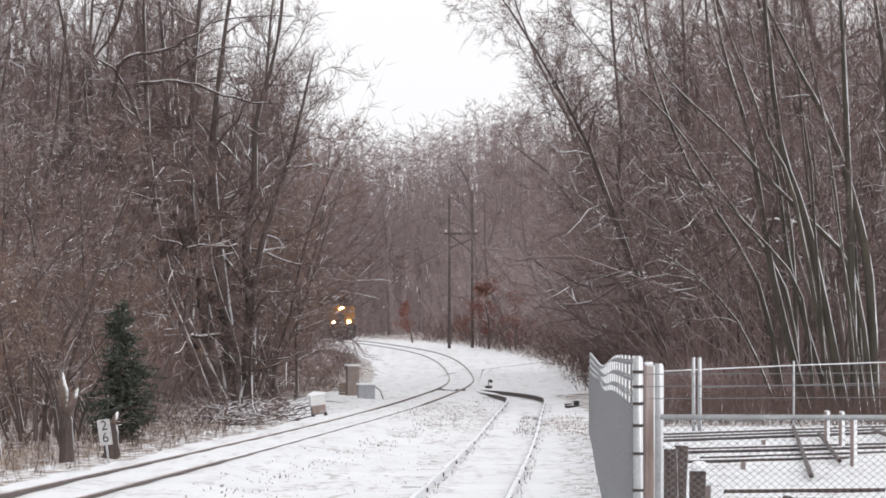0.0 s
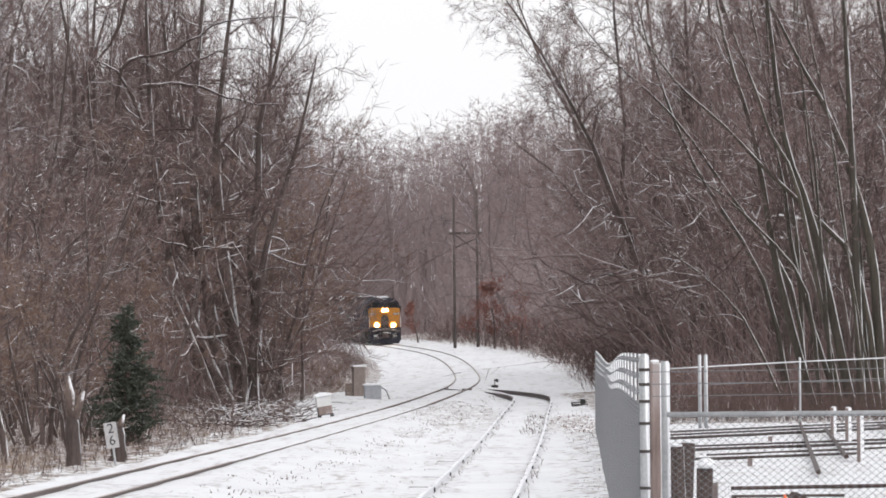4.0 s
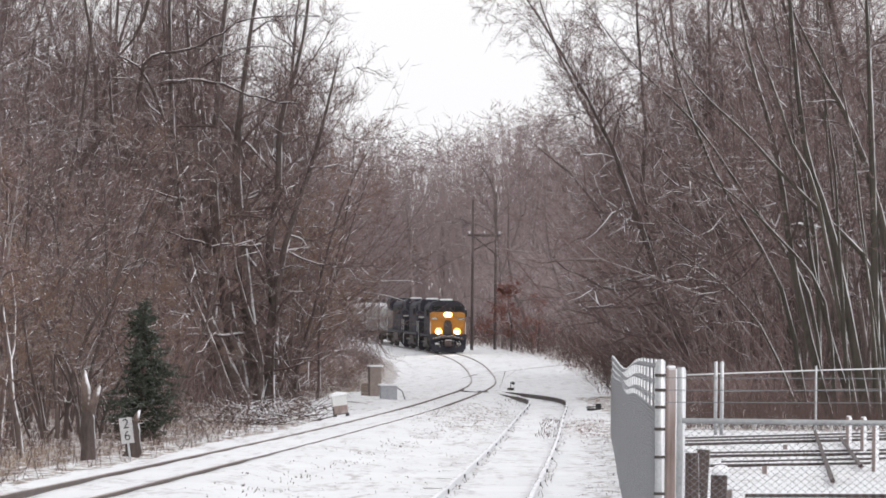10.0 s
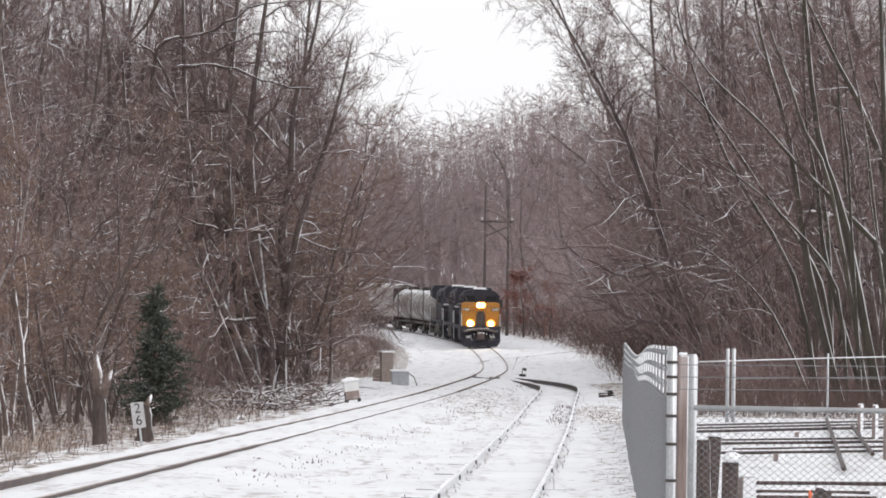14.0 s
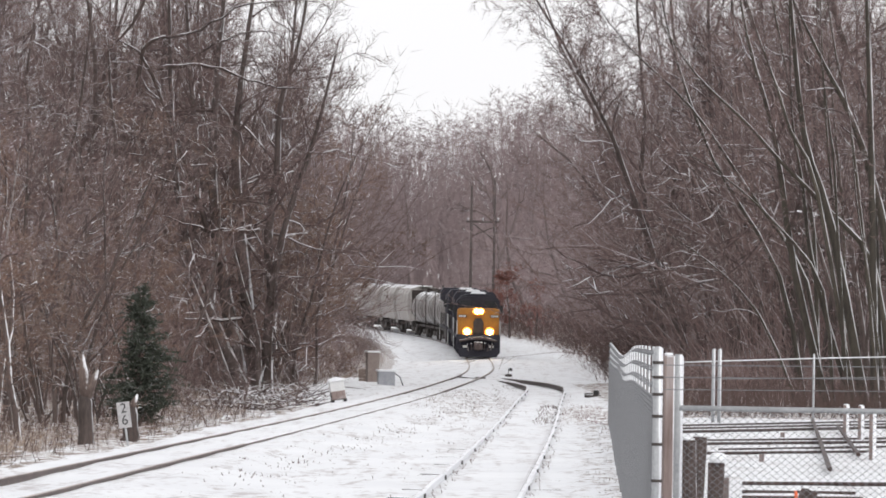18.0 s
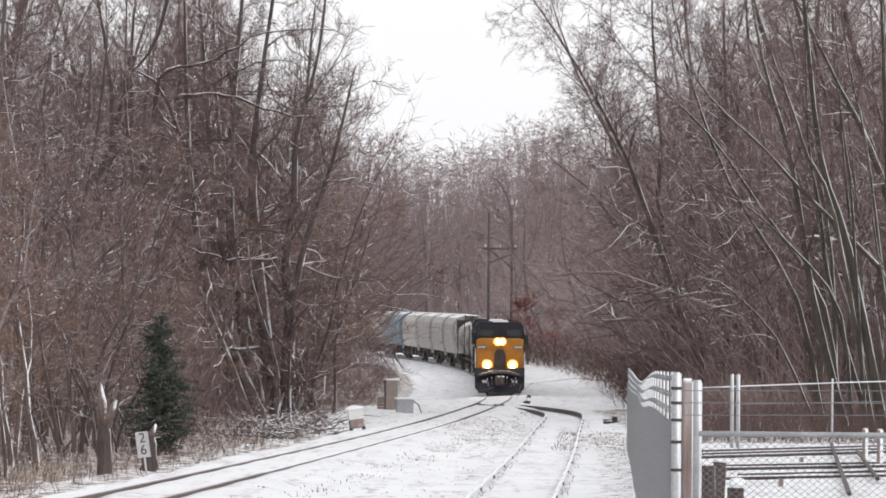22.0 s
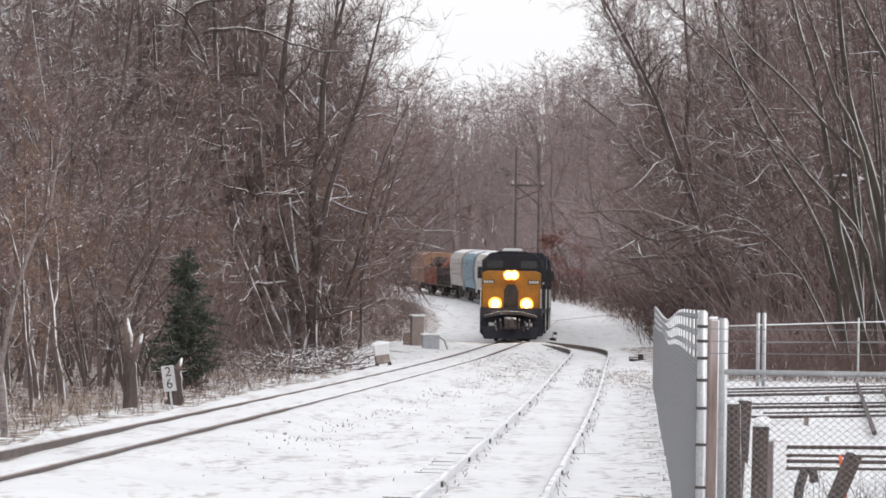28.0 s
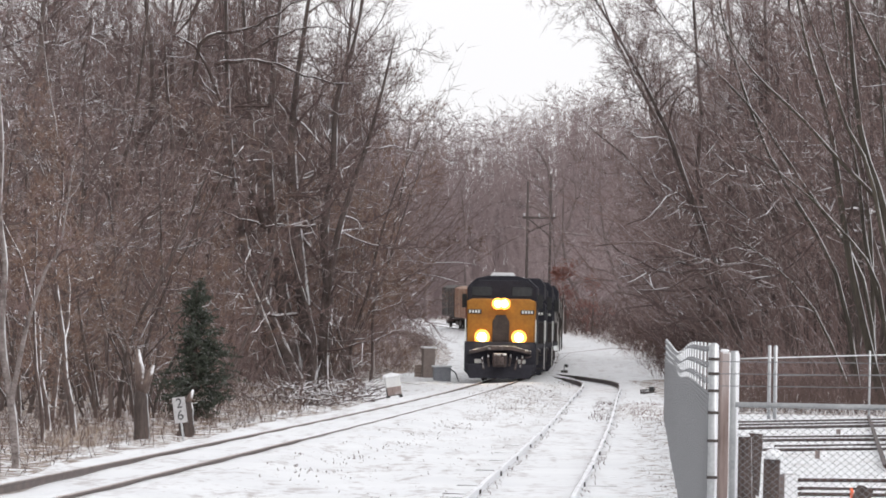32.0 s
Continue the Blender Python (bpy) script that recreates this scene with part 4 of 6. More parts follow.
# an H-frame of utility poles at the bend
frame_poles = thing("utility_h_frame", pose(1.6, 560, gz(1.6, 560)), "pair of dark wooden utility poles joined by a braced crossarm", "utility pole")
for x, top in ((-1.04, 13.6), (1.04, 14.2)):
    part("pole", Soup().tube([Vector((x, 0, -0.5)), Vector((x, 0, top))], [0.15, 0.10], 8, caps=True).mesh("pole", TIE_DARK, True), frame_poles)
part("crossarm", Soup().box(-1.5, 1.5, -0.16, -0.05, 10.25, 10.45).mesh("crossarm", TIE_DARK, bevel=0.01), frame_poles)
for a, b in (((-1.04, 10.3), (1.04, 8.7)), ((-1.04, 9.0), (1.04, 9.9))):
    part("brace", Soup().rod((a[0], -0.17, a[1]), (b[0], -0.17, b[1]), 0.06, 6).mesh("brace", TIE_DARK), frame_poles)
for x in (-1.35, 0.0, 1.35):
    part("insulator", Soup().tube([Vector((x, -0.1, 10.45)), Vector((x, -0.1, 10.6)), Vector((x, -0.1, 10.72))], [0.05, 0.09, 0.04], 8, caps=True).mesh("insulator", GALV), frame_poles)


# ---- the fence along the siding and across its end ----
def fence_line(d):
    return 0.56 + 0.0204 * d


FABRIC_TOP = spline([(48, 1.96), (60, 1.92), (80, 1.83), (95, 1.70), (110, 1.74), (130, 1.68), (150, 1.62), (172, 1.60)], 1)
POST_TOP = spline([(48, 2.36), (60, 2.33), (70, 2.31), (80, 2.26), (92, 2.14), (105, 2.04), (118, 2.02), (135, 2.05), (172, 2.10)], 1)

track_fence = thing("track_fence", None, "chain-link fence with barbed wire strands beside the siding", "fence", kind="structure")


def fence_post(parent, x, y, top, r, name="post"):
    z0 = gz(x, y) - 0.2
    s = Soup().tube([Vector((0, 0, 0)), Vector((0, 0, top - z0 - r * 0.5)), Vector((0, 0, top - z0)), ], [r, r, r * 0.5], 12, caps=True)
    return part(name, s.mesh(name, GALV, True), parent, at=pose(x, y, z0))


posts = [51.0]
while posts[-1] < 170:
    posts.append(posts[-1] + 4.0)
for i, d in enumerate(posts):
    fence_post(track_fence, fence_line(d), d, float(POST_TOP(d)), 0.04 if i == 0 else 0.0135)
for k in range(3):
    s = Soup()
    for a, b in zip(posts, posts[1:]):
        f = (k + 0.6) / 3
        pa, pb = (Vector((fence_line(q) - 0.035, q, float(FABRIC_TOP(q)) + f * (float(POST_TOP(q)) - float(FABRIC_TOP(q))))) for q in (a, b))
        s.tube([pa, pb], [0.003, 0.003], 4)
        for j in range(6):
            q = pa.lerp(pb, (j + 0.5) / 6)
            s.rod(q - Vector((0.02, 0.01, 0.02)), q + Vector((0.02, 0.01, 0.02)), 0.003, 3)
    part("barbed_wire", s.mesh("barbed_wire", WIRE), track_fence)
# bands that hold the wires to the end post
for z in (0.9, 1.25, 1.55, 1.78, 1.96, 2.1, 2.22):
    part("tie_band", Soup().tube([Vector((0, 0, -0.012)), Vector((0, 0, 0.012))], [0.046, 0.046], 12, caps=True).mesh("tie_band", UNDER), track_fence, at=pose(fence_line(51), 51, z))


def woven(length, height_of, base_of, place, pitch=0.07, r=0.0022):
    """Chain-link: zigzag wires in two directions, as thin square rods."""
    s = Soup()
    n = int(length / pitch)
    for i in range(n + 40):
        for sg in (1, -1):
            u0 = (i - 39) * pitch
            hi = 2.2
            ua, ub = u0, u0 + sg * hi
            if sg < 0:
                ua, ub = u0 + hi, u0
            # clip to the panel
            t0, t1 = 0.0, 1.0
            for lim, sign in ((0.0, 1), (length, -1)):
                va, vb = (ua - lim) * sign, (ub - lim) * sign
                if va < 0 and vb < 0:
                    t0, t1 = 1.0, 0.0
                elif va < 0:
                    t0 = max(t0, va / (va - vb))
                elif vb < 0:
                    t1 = min(t1, va / (va - vb))
            if t1 <= t0:
                continue
            p = []
            for t in (t0, t1):
                u = ua + (ub - ua) * t
                p.append((u, base_of(u) + (height_of(u) - base_of(u)) * t))
            s.tube([Vector(place(*q)) for q in p], [r, r], 3)
    return s


FABLEN = posts[-1] - 51
fab = woven(FABLEN, lambda u: float(FABRIC_TOP(51 + u)), lambda u: gz(fence_line(51 + u), 51 + u) + 0.02, lambda u, z: (fence_line(51 + u) - 0.04, 51 + u, z), pitch=0.085, r=0.0032)
tagged(part("chain_link", fab.mesh("chain_link", WIRE), track_fence, "galvanised woven wire"), kind="stuff")

cross_fence = thing("cross_fence", None, "chain-link fence with a steel top rail across the storage yard", "fence", kind="structure")
part("top_rail", Soup().rod((1.78, 51.0, 1.85), (9.5, 51.3, 1.83), 0.023, 10).mesh("top_rail", GALV, True), cross_fence)
cl = woven(5.0, lambda u: 1.84, lambda u: 0.1, lambda u, z: (1.80 + u, 51.02, z), pitch=0.07, r=0.0023)
tagged(part("chain_link", cl.mesh("chain_link", WIRE), cross_fence, "galvanised woven wire"), kind="stuff")
for k, z in enumerate((2.20, 2.10, 2.0)):
    part("wire", Soup().rod((fence_line(51), 51, z), (7.2, 51.4, z + 0.03), 0.0035, 4).mesh("wire", WIRE), cross_fence)


def square_post(name, x, y, wide, deep, z1, label, lean=0.0, turn=0.0, mat=None):
    z0 = gz(x, y) - 0.15
    t = thing(name, pose(x, y, z0, 0, lean, turn), label, "post")
    s = Soup().box(-wide / 2, wide / 2, -deep / 2, deep / 2, 0, z1 - z0)
    part("shaft", s.mesh("shaft", mat or TIMBER, bevel=0.012), t)
    cap = Soup().box(-wide / 2 + 0.01, wide / 2 - 0.01, -deep / 2 + 0.01, deep / 2 - 0.01, z1 - z0, z1 - z0 + 0.025)
    part("snow_cap", cap.mesh("snow_cap", SNOWCAP, bevel=0.012), t, "cap of fresh snow")
    return t


square_post("timber_post", 1.74, 52.6, 0.085, 0.10, 2.27, "brown square timber gate post with snow on one side", turn=12)
pp = thing("steel_post", pose(1.845, 53.2, 0), "galvanised round gate post plastered with snow", "post")
part("pipe", Soup().tube([Vector((0, 0, -0.3)), Vector((0, 0, 2.25)), Vector((0, 0, 2.28))], [0.043, 0.043, 0.03], 12, caps=True).mesh("pipe", GALV, True), pp)
STUBWOOD = rough_surface("dark_wet_timber", (0.03, 0.021, 0.019), (0.105, 0.072, 0.064), 5.0, stretch=(1, 1, 0.15), bump=0.6, snow=0.95, wind=(0.95, -0.1, 0.35), edge=(0.82, 0.97), gate=(3.0, 0.8))
# stub posts of old ties beside the gate
for x, y, w, z1, lean in ((2.44, 66, 0.125, 1.32, -2), (2.44, 60, 0.12, 1.22, 1), (2.80, 75, 0.13, 1.2, 4)):
    square_post("stub_post", x, y, w, w, z1, "dark sawn timber stub post with a snow cap", lean, 42, STUBWOOD)
PLASTERED = rough_surface("snow_plastered_timber", (0.16, 0.12, 0.11), (0.32, 0.26, 0.24), 5.0, stretch=(1, 1, 0.2), bump=0.5, snow=0.95, wind=(0.6, -0.75, 0.2), edge=(0.55, 0.85), gate=(6.0, 1.2))
square_post("stub_post", 2.40, 55, 0.13, 0.13, 1.19, "short timber stub post plastered with snow", 0, 20, PLASTERED)
lump = thing("snow_lump", pose(2.47, 59.95, 1.215), "rounded lump of fresh snow on a stub post", "snow")
part("mound", Soup().tube([Vector((0, 0, 0)), Vector((0, 0, 0.05)), Vector((0, 0, 0.09)), Vector((0, 0, 0.1))], [0.08, 0.085, 0.06, 0.02], 12, caps=True).mesh("mound", SNOWCAP, True), lump)
lean_board = thing("leaning_board", pose(2.30, 61, gz(2.30, 61) - 0.1, 3, 3, 15), "narrow board plastered with snow leaning on a stub post", "leaning board")
part("plank", Soup().prism([(-0.012, 0), (0.012, 0), (0.04, 1.06), (-0.03, 1.1)], -0.012, 0.012).mesh("plank", PLASTERED, bevel=0.004), lean_board)
prop = thing("leaning_timber", pose(2.5, 54.5, gz(2.5, 54.5) - 0.1, 0, 24, 20), "dark timber offcut leaning in the snow", "timber")
part("beam", Soup().box(-0.06, 0.06, -0.06, 0.06, 0, 1.48).mesh("beam", STUBWOOD, bevel=0.01), prop)
for x, y, z1 in ((9.26, 150, 0.72), (9.36, 146, 0.75), (8.45, 128, 0.84)):
    square_post("stub_post", x, y, 0.11, 0.11, z1, "slim timber stub post plastered with snow", 0, 40)

# yard fence at the back of the storage ground
back_fence = thing("back_fence", None, "far yard fence of thin posts with a top rail", "fence", kind="structure")
for x, y, top, r in ((7.05, 175, 1.95, 0.05), (7.22, 175, 1.95, 0.055), (10.15, 180, 1.83, 0.03), (13.4, 186, 1.95, 0.03), (16.5, 190, 2.0, 0.03)):
    fence_post(back_fence, x, y, top, r)
part("top_rail", Soup().rod((6.0, 174.9, 1.55), (10.15, 180, 1.70), 0.022, 6).mesh("top_rail", GALV, True), back_fence)
part("top_rail", Soup().rod((10.15, 180, 1.70), (16.5, 190, 1.85), 0.022, 6).mesh("top_rail", GALV, True), back_fence)
part("wire", Soup().rod((7.1, 175, 1.1), (16.5, 190, 1.2), 0.01, 4).mesh("wire", WIRE), back_fence)

# lengths of old rail stacked on sleepers in the yard


def stored_rail(x0, y0, x1, y1, show):
    """A rail lying in the snow from one place to another, its head standing out by show."""
    ln = math.hypot(x1 - x0, y1 - y0)
    s = Soup().prism(HEAD, 0, ln, axis="x")
    t = thing("stored_rail", pose(x0, y0, gz(x0, y0) + show, 0, 0, math.degrees(math.atan2(y1 - y0, x1 - x0))), "rusty length of old rail half buried in snow", "rail", "stored rails")
    part("bar", s.mesh("bar", RAIL), t)
    part("snow_strip", Soup().box(0.05, ln - 0.05, -0.03, 0.03, 0.001, 0.022).mesh("snow_strip", SNOWCAP), t, "strip of snow")


for x0, y0, x1, y1, show in ((5.9, 166, 12.9, 181, 0.10), (5.7, 161, 12.4, 175, 0.09), (5.54, 156, 12.1, 169.5, 0.10), (5.12, 144, 10.8, 152, 0.08), (4.97, 140, 10.5, 147, 0.09), (5.6, 135, 10.1, 142, 0.07), (4.6, 130, 8.8, 135, 0.08), (4.7, 106, 7.6, 107, 0.08), (4.5, 101, 6.4, 101, 0.08), (4.4, 97.3, 6.3, 97.6, 0.08), (4.2, 93.5, 6.2, 93.5, 0.07)):
    stored_rail(x0, y0, x1, y1, show * 0.75)
    stored_rail(x0 + 0.1, y0 + 1.5, x1 - 0.2, y1 + 1.2, show * 0.45)
for x0, y0, x1, y1 in ((9.8, 174, 6.75, 114), (9.9, 164, 8.1, 127), (11.6, 168, 10.3, 128)):
    z0, z1 = gz(x0, y0) + 0.14, gz(x1, y1) + 0.12
    t = thing("bearer", None, "long dark bearer lying across the stored rails", "timber", "bearers")
    part("beam", Soup().rod((x0, y0, z0), (x1, y1, z1), 0.05, 5).mesh("beam", RAIL), t)
for x, y in ((6.1, 125), (7.8, 150)):
    t = thing("timber_block", pose(x, y, gz(x, y), 0, 0, 30), "short dark block of sawn timber with snow on top", "timber block")
    part("block", Soup().box(-0.09, 0.09, -0.09, 0.09, -0.05, 0.16).mesh("block", TIMBER, bevel=0.01), t)
elbow = thing("bent_pipe", pose(3.0, 63, gz(3.0, 63)), "bent dark pipe elbow standing in the yard", "pipe")
part("pipe", Soup().tube([Vector((-0.06, 0, 0.3)), Vector((-0.02, 0, 0.7)), Vector((0.03, 0, 0.86)), Vector((0.11, 0, 0.88)), Vector((0.13, 0, 0.74))], [0.05] * 5, 8, caps=True).mesh("pipe", UNDER, True), elbow)


def snow_heap(x, y, w, d, h):
    """A ploughed heap of snow."""
    v, f, n, m = [], [], 28, 14
    for j in range(m + 1):
        for i in range(n):
            a, q = 2 * math.pi * i / n, j / m
            k = 1 + 0.18 * math.sin(3 * a + 1) + 0.1 * math.sin(5 * a)
            v.append((math.cos(a) * w * q * k, math.sin(a) * d * q * k, h * (math.cos(q * math.pi) * 0.5 + 0.5) + 0.05 * math.sin(7 * a + 9 * q) * math.sin(q * 3.14) - 0.1))
    for j in range(m):
        f += [(j * n + i, j * n + (i + 1) % n, (j + 1) * n + (i + 1) % n, (j + 1) * n + i) for i in range(n)]
    t = thing("snow_heap", pose(x, y, gz(x, y)), "ploughed heap of snow inside the fence", "snow heap")
    part("mound", mesh_of("mound", v, f, SNOWCAP, True), t)


snow_heap(3.95, 58.8, 1.45, 2.4, 1.18)
stake = thing("marker_stake", pose(3.24, 57.2, gz(3.24, 57.2), 0, -8, 0), "bright orange marker stake in the snow", "stake")
part("shaft", Soup().tube([Vector((0, 0, 0.2)), Vector((0, 0, 1.14)), Vector((0, 0, 1.19))], [0.019, 0.019, 0.012], 8, caps=True).mesh("shaft", ORANGE, True), stake)

# weeds against the fences
def weeds(seed, n, where, h0, h1, name, label, mat, r0=0.004):
    r = random.Random(seed)
    s = Soup()
    for _ in range(n):
        x, y = where(r)
        a = Vector((x, y, gz(x, y) - 0.03))
        h = r.uniform(h0, h1)
        d = Vector((r.gauss(0, 0.35), r.gauss(0, 0.35), 1)).normalized()
        b = a + d * h * 0.6
        c = b + (d + Vector((r.gauss(0, 0.5), r.gauss(0, 0.5), -0.1))).normalized() * h * 0.4
        s.tube([a, b, c], [r0, r0 * 0.8, 0], 3, tip=True)
        for _ in range(2):
            q = a.lerp(b, r.uniform(0.4, 1))
            s.tube([q, q + Vector((r.gauss(0, 0.25), r.gauss(0, 0.25), r.uniform(0.1, 0.4))) * h * 0.5], [r0 * 0.7, 0], 3, tip=True)
    return tagged(new(name, mesh_of(name, s.v, s.f, mat)), label, "weeds", kind="stuff")


weeds(301, 260, lambda r: (r.uniform(2.2, 4.6), r.uniform(51.4, 58)), 0.6, 1.5, "weeds", "dry weed stalks tangled in the fence", TWIG, 0.005)
weeds(316, 190, lambda r: (r.uniform(2.6, 4.8), r.uniform(51.5, 56)), 0.5, 1.5, "weeds", "dead brush standing behind the cross fence", DARKWEED, 0.005)
weeds(315, 60, lambda r: (r.uniform(1.9, 3.4), r.uniform(51.3, 54)), 0.5, 1.1, "weeds", "dead twigs tangled round the gate posts", TWIG, 0.004)
weeds(302, 500, lambda r: (fence_line(0) * 0.5 + 0.0 + 0.0204 * (d := r.uniform(80, 172)) + r.gauss(0.1, 0.2), d), 0.02, 0.09, "weeds", "low dry weeds along the fence foot", TWIG, 0.006)
weeds(303, 650, lambda r: (3.95 + r.gauss(0, 0.45), 183 + r.gauss(0, 14)), 0.03, 0.16, "weeds", "brown dead weeds poking through snow", TWIG, 0.008)
weeds(304, 420, lambda r: (0.0 + r.gauss(0, 0.8), 208 + r.gauss(0, 18)), 0.03, 0.16, "weeds", "brown dead weeds between the tracks", TWIG, 0.006)
weeds(305, 160, lambda r: (float(side_x(d := r.uniform(165, 205))) + r.uniform(0.1, 0.7), d), 0.04, 0.18, "weeds", "dark dead weeds beside the siding rail", TWIG, 0.01)
weeds(312, 700, lambda r: (float(main_x(d := r.uniform(100, 290))) + r.gauss(2.5, 0.25), d), 0.02, 0.12, "weeds", "dark specks of ballast and weed along the track shoulder", TWIG, 0.011)
weeds(317, 600, lambda r: (float(main_x(d := r.uniform(90, 250))) + r.gauss(1.75, 0.07), d), 0.01, 0.05, "weeds", "dark ballast crumbs along the edge of the track", TWIG, 0.012)
weeds(313, 420, lambda r: ((float(main_x(d := r.uniform(85, 230))) + 2.2) * (u := r.random()) + (float(side_x(d)) - 1.2) * (1 - u), d), 0.02, 0.10, "weeds", "scattered weed tips between the tracks", TWIG, 0.009)
weeds(314, 320, lambda r: (float(side_x(d := r.uniform(62, 190))) + r.choice((-0.755, 0.755)) + r.uniform(0.04, 0.22), d), 0.02, 0.14, "weeds", "weed tips beside the siding rails", TWIG, 0.008)
weeds(311, 1500, lambda r: beside(100, 200, 3.3, 9, -1)(r), 0.06, 0.8, "weeds", "tangled brown brush on the ditch bank", DARKWEED, 0.007)
weeds(306, 1500, lambda r: beside(130, 330, 5.2, 10, -1)(r), 0.15, 1.1, "weeds", "dry weeds and saplings along the ditch", DARKWEED, 0.006)
weeds(307, 130, lambda r: (-9.9 + r.gauss(0, 0.35), r.uniform(134, 148)), 0.2, 0.6, "dry_grass", "tawny dry grass tufts in the snow", GRASS, 0.006)
weeds(309, 2600, lambda r: (r.uniform(5.5, 18), r.uniform(184, 216)), 0.3, 1.7, "weeds", "brown dead brush behind the yard fence", DARKWEED, 0.009)
weeds(310, 1600, lambda r: (r.uniform(6.8, 22), r.uniform(205, 260)), 0.6, 3.0, "weeds", "brown dead brush under the trees", TWIG, 0.009)
weeds(308, 1200, lambda r: beside(300, 640, 6.4, 12, 1)(r), 0.1, 0.7, "weeds", "dry brush along the bank", TWIG, 0.012)


# ---- beside the main line ----
sign = thing("milepost_sign", pose(-7.22, 135, gz(-7.22, 135) - 0.06, 0, -8, 8), "white milepost sign with black numerals on a leaning post", "sign")
part("post", Soup().box(-0.022, 0.022, -0.015, 0.015, -0.3, 1.12).mesh("post", GALV, bevel=0.004), sign)
plate = part("plate", Soup().box(-0.14, 0.14, -0.022, -0.016, 0.6, 1.16).mesh("plate", SIGNWHITE, bevel=0.002), sign)


def lettering(text, size, mat, name):
    cu = bpy.data.curves.new(name, "FONT")
    cu.body, cu.size, cu.extrude, cu.align_x, cu.align_y = text, size, 0.002, "CENTER", "CENTER"
    tmp = bpy.data.objects.new(name, cu)
    scene.collection.objects.link(tmp)
    me = bpy.data.meshes.new_from_object(tmp.evaluated_get(bpy.context.evaluated_depsgraph_get()))
    bpy.data.objects.remove(tmp)
    me.materials.clear()
    me.materials.append(mat)
    return me


for ch, z in (("2", 1.02), ("6", 0.76)):
    part("numeral", lettering(ch, 0.30, BLACK, "numeral"), plate, "black numeral", pose(0, -0.026, z, 90, 0, 0))

# trackside cabinets
cab_a = thing("relay_cabinet", pose(-4.12, 207, gz(-4.12, 207) + 0.12, 0, -9, 8) @ Matrix.Scale(0.88, 4), "tilted white cabinet with a dark open front and snowy roof", "cabinet")
part("body", Soup().box(-0.28, 0.28, -0.22, 0.22, 0.32, 0.72).mesh("body", BOXWHITE, bevel=0.015), cab_a)
part("lower_door", Soup().box(-0.27, 0.27, -0.24, -0.225, 0.03, 0.34).mesh("lower_door", TIMBER, bevel=0.01), cab_a, "dark brown lower door")
part("back", Soup().box(-0.27, 0.27, -0.22, 0.2, 0.0, 0.32).mesh("back", UNDER), cab_a)
part("roof", Soup().prism([(-0.34, 0.72), (0.34, 0.72), (0.30, 0.80), (0.0, 0.87), (-0.30, 0.80)], -0.3, 0.3).mesh("roof", SNOWCAP, bevel=0.015), cab_a, "snow-covered roof")
for x in (-0.24, 0.24):
    part("leg", Soup().box(x - 0.05, x + 0.05, -0.2, 0.2, -0.2, 0.03).mesh("leg", BLACK), cab_a)
cab_b = thing("signal_cabinet", pose(-3.33, 270, gz(-3.33, 270) + 0.02, 0, 0, 6), "grey steel signal cabinet with snow on its lid", "cabinet")
part("body", Soup().box(-0.36, 0.36, -0.3, 0.3, -0.1, 0.58).mesh("body", BOXGREY, bevel=0.015), cab_b)
part("lid", Soup().box(-0.42, 0.42, -0.36, 0.36, 0.58, 0.66).mesh("lid", SNOWCAP, bevel=0.02), cab_b, "lid under snow")
part("conduit", Soup().tube([Vector((0.38, 0, 0.5)), Vector((0.6, 0, 0.35)), Vector((0.8, 0, -0.2))], [0.03] * 3, 6).mesh("conduit", WIRE), cab_b)
hut = thing("tall_relay_case", pose(-4.15, 285, gz(-4.15, 285), 0, 0, 10), "tall weathered brown-grey relay case", "cabinet")
part("body", Soup().box(-0.27, 0.27, -0.3, 0.3, -0.1, 1.42).mesh("body", rough_surface("weathered_case_paint", (0.20, 0.16, 0.145), (0.30, 0.25, 0.23), 3.0, bump=0.2), bevel=0.015), hut)
part("cap", Soup().box(-0.31, 0.31, -0.34, 0.34, 1.42, 1.5).mesh("cap", SNOWCAP, bevel=0.02), hut, "snowy cap")
crate = thing("tan_crate", pose(-4.45, 287, gz(-4.45, 287), 0, 0, -4), "low tan wooden crate leaning on the relay case", "crate")
for i in range(4):
    part("board", Soup().box(-0.34, 0.34, -0.2, 0.2, -0.02 + i * 0.15, 0.12 + i * 0.15).mesh("board", TAN, bevel=0.008), crate)
slab = thing("fallen_panel", pose(-5.7, 286, gz(-5.7, 286) + 0.05, 0, -14, 0), "tan panel lying aslant in the snow", "panel")
part("board", Soup().box(-0.6, 0.6, -0.35, 0.35, 0, 0.12).mesh("board", TAN, bevel=0.01), slab)


def broken_trunk(name, x, y, r, h, label, forks, lean=0.0):
    t = thing(name, pose(x, y, gz(x, y), 0, lean, 0), label, "tree stump")
    rg = random.Random(int(x * 100))
    s = Soup()
    pts = [Vector((rg.gauss(0, 0.02), 0, -0.2 + (h + 0.2) * i / 6)) for i in range(7)]
    s.tube(pts, [r * 1.35, r * 1.1, r, r * 0.95, r * 0.95, r * 0.9, r * 0.6], 12, caps=True)
    part("trunk", s.mesh("trunk", BARK, True), t)
    for dx, dz, rf in forks:
        f = Soup()
        f.tube([Vector((0, 0, h * 0.85)), Vector((dx * 0.6, -0.05, h + dz * 0.5)), Vector((dx, -0.05, h + dz))], [rf, rf * 0.85, rf * 0.3], 8, caps=True)
        part("fork", f.mesh("fork", SNAGBARK, True), t, "snow-plastered broken fork")


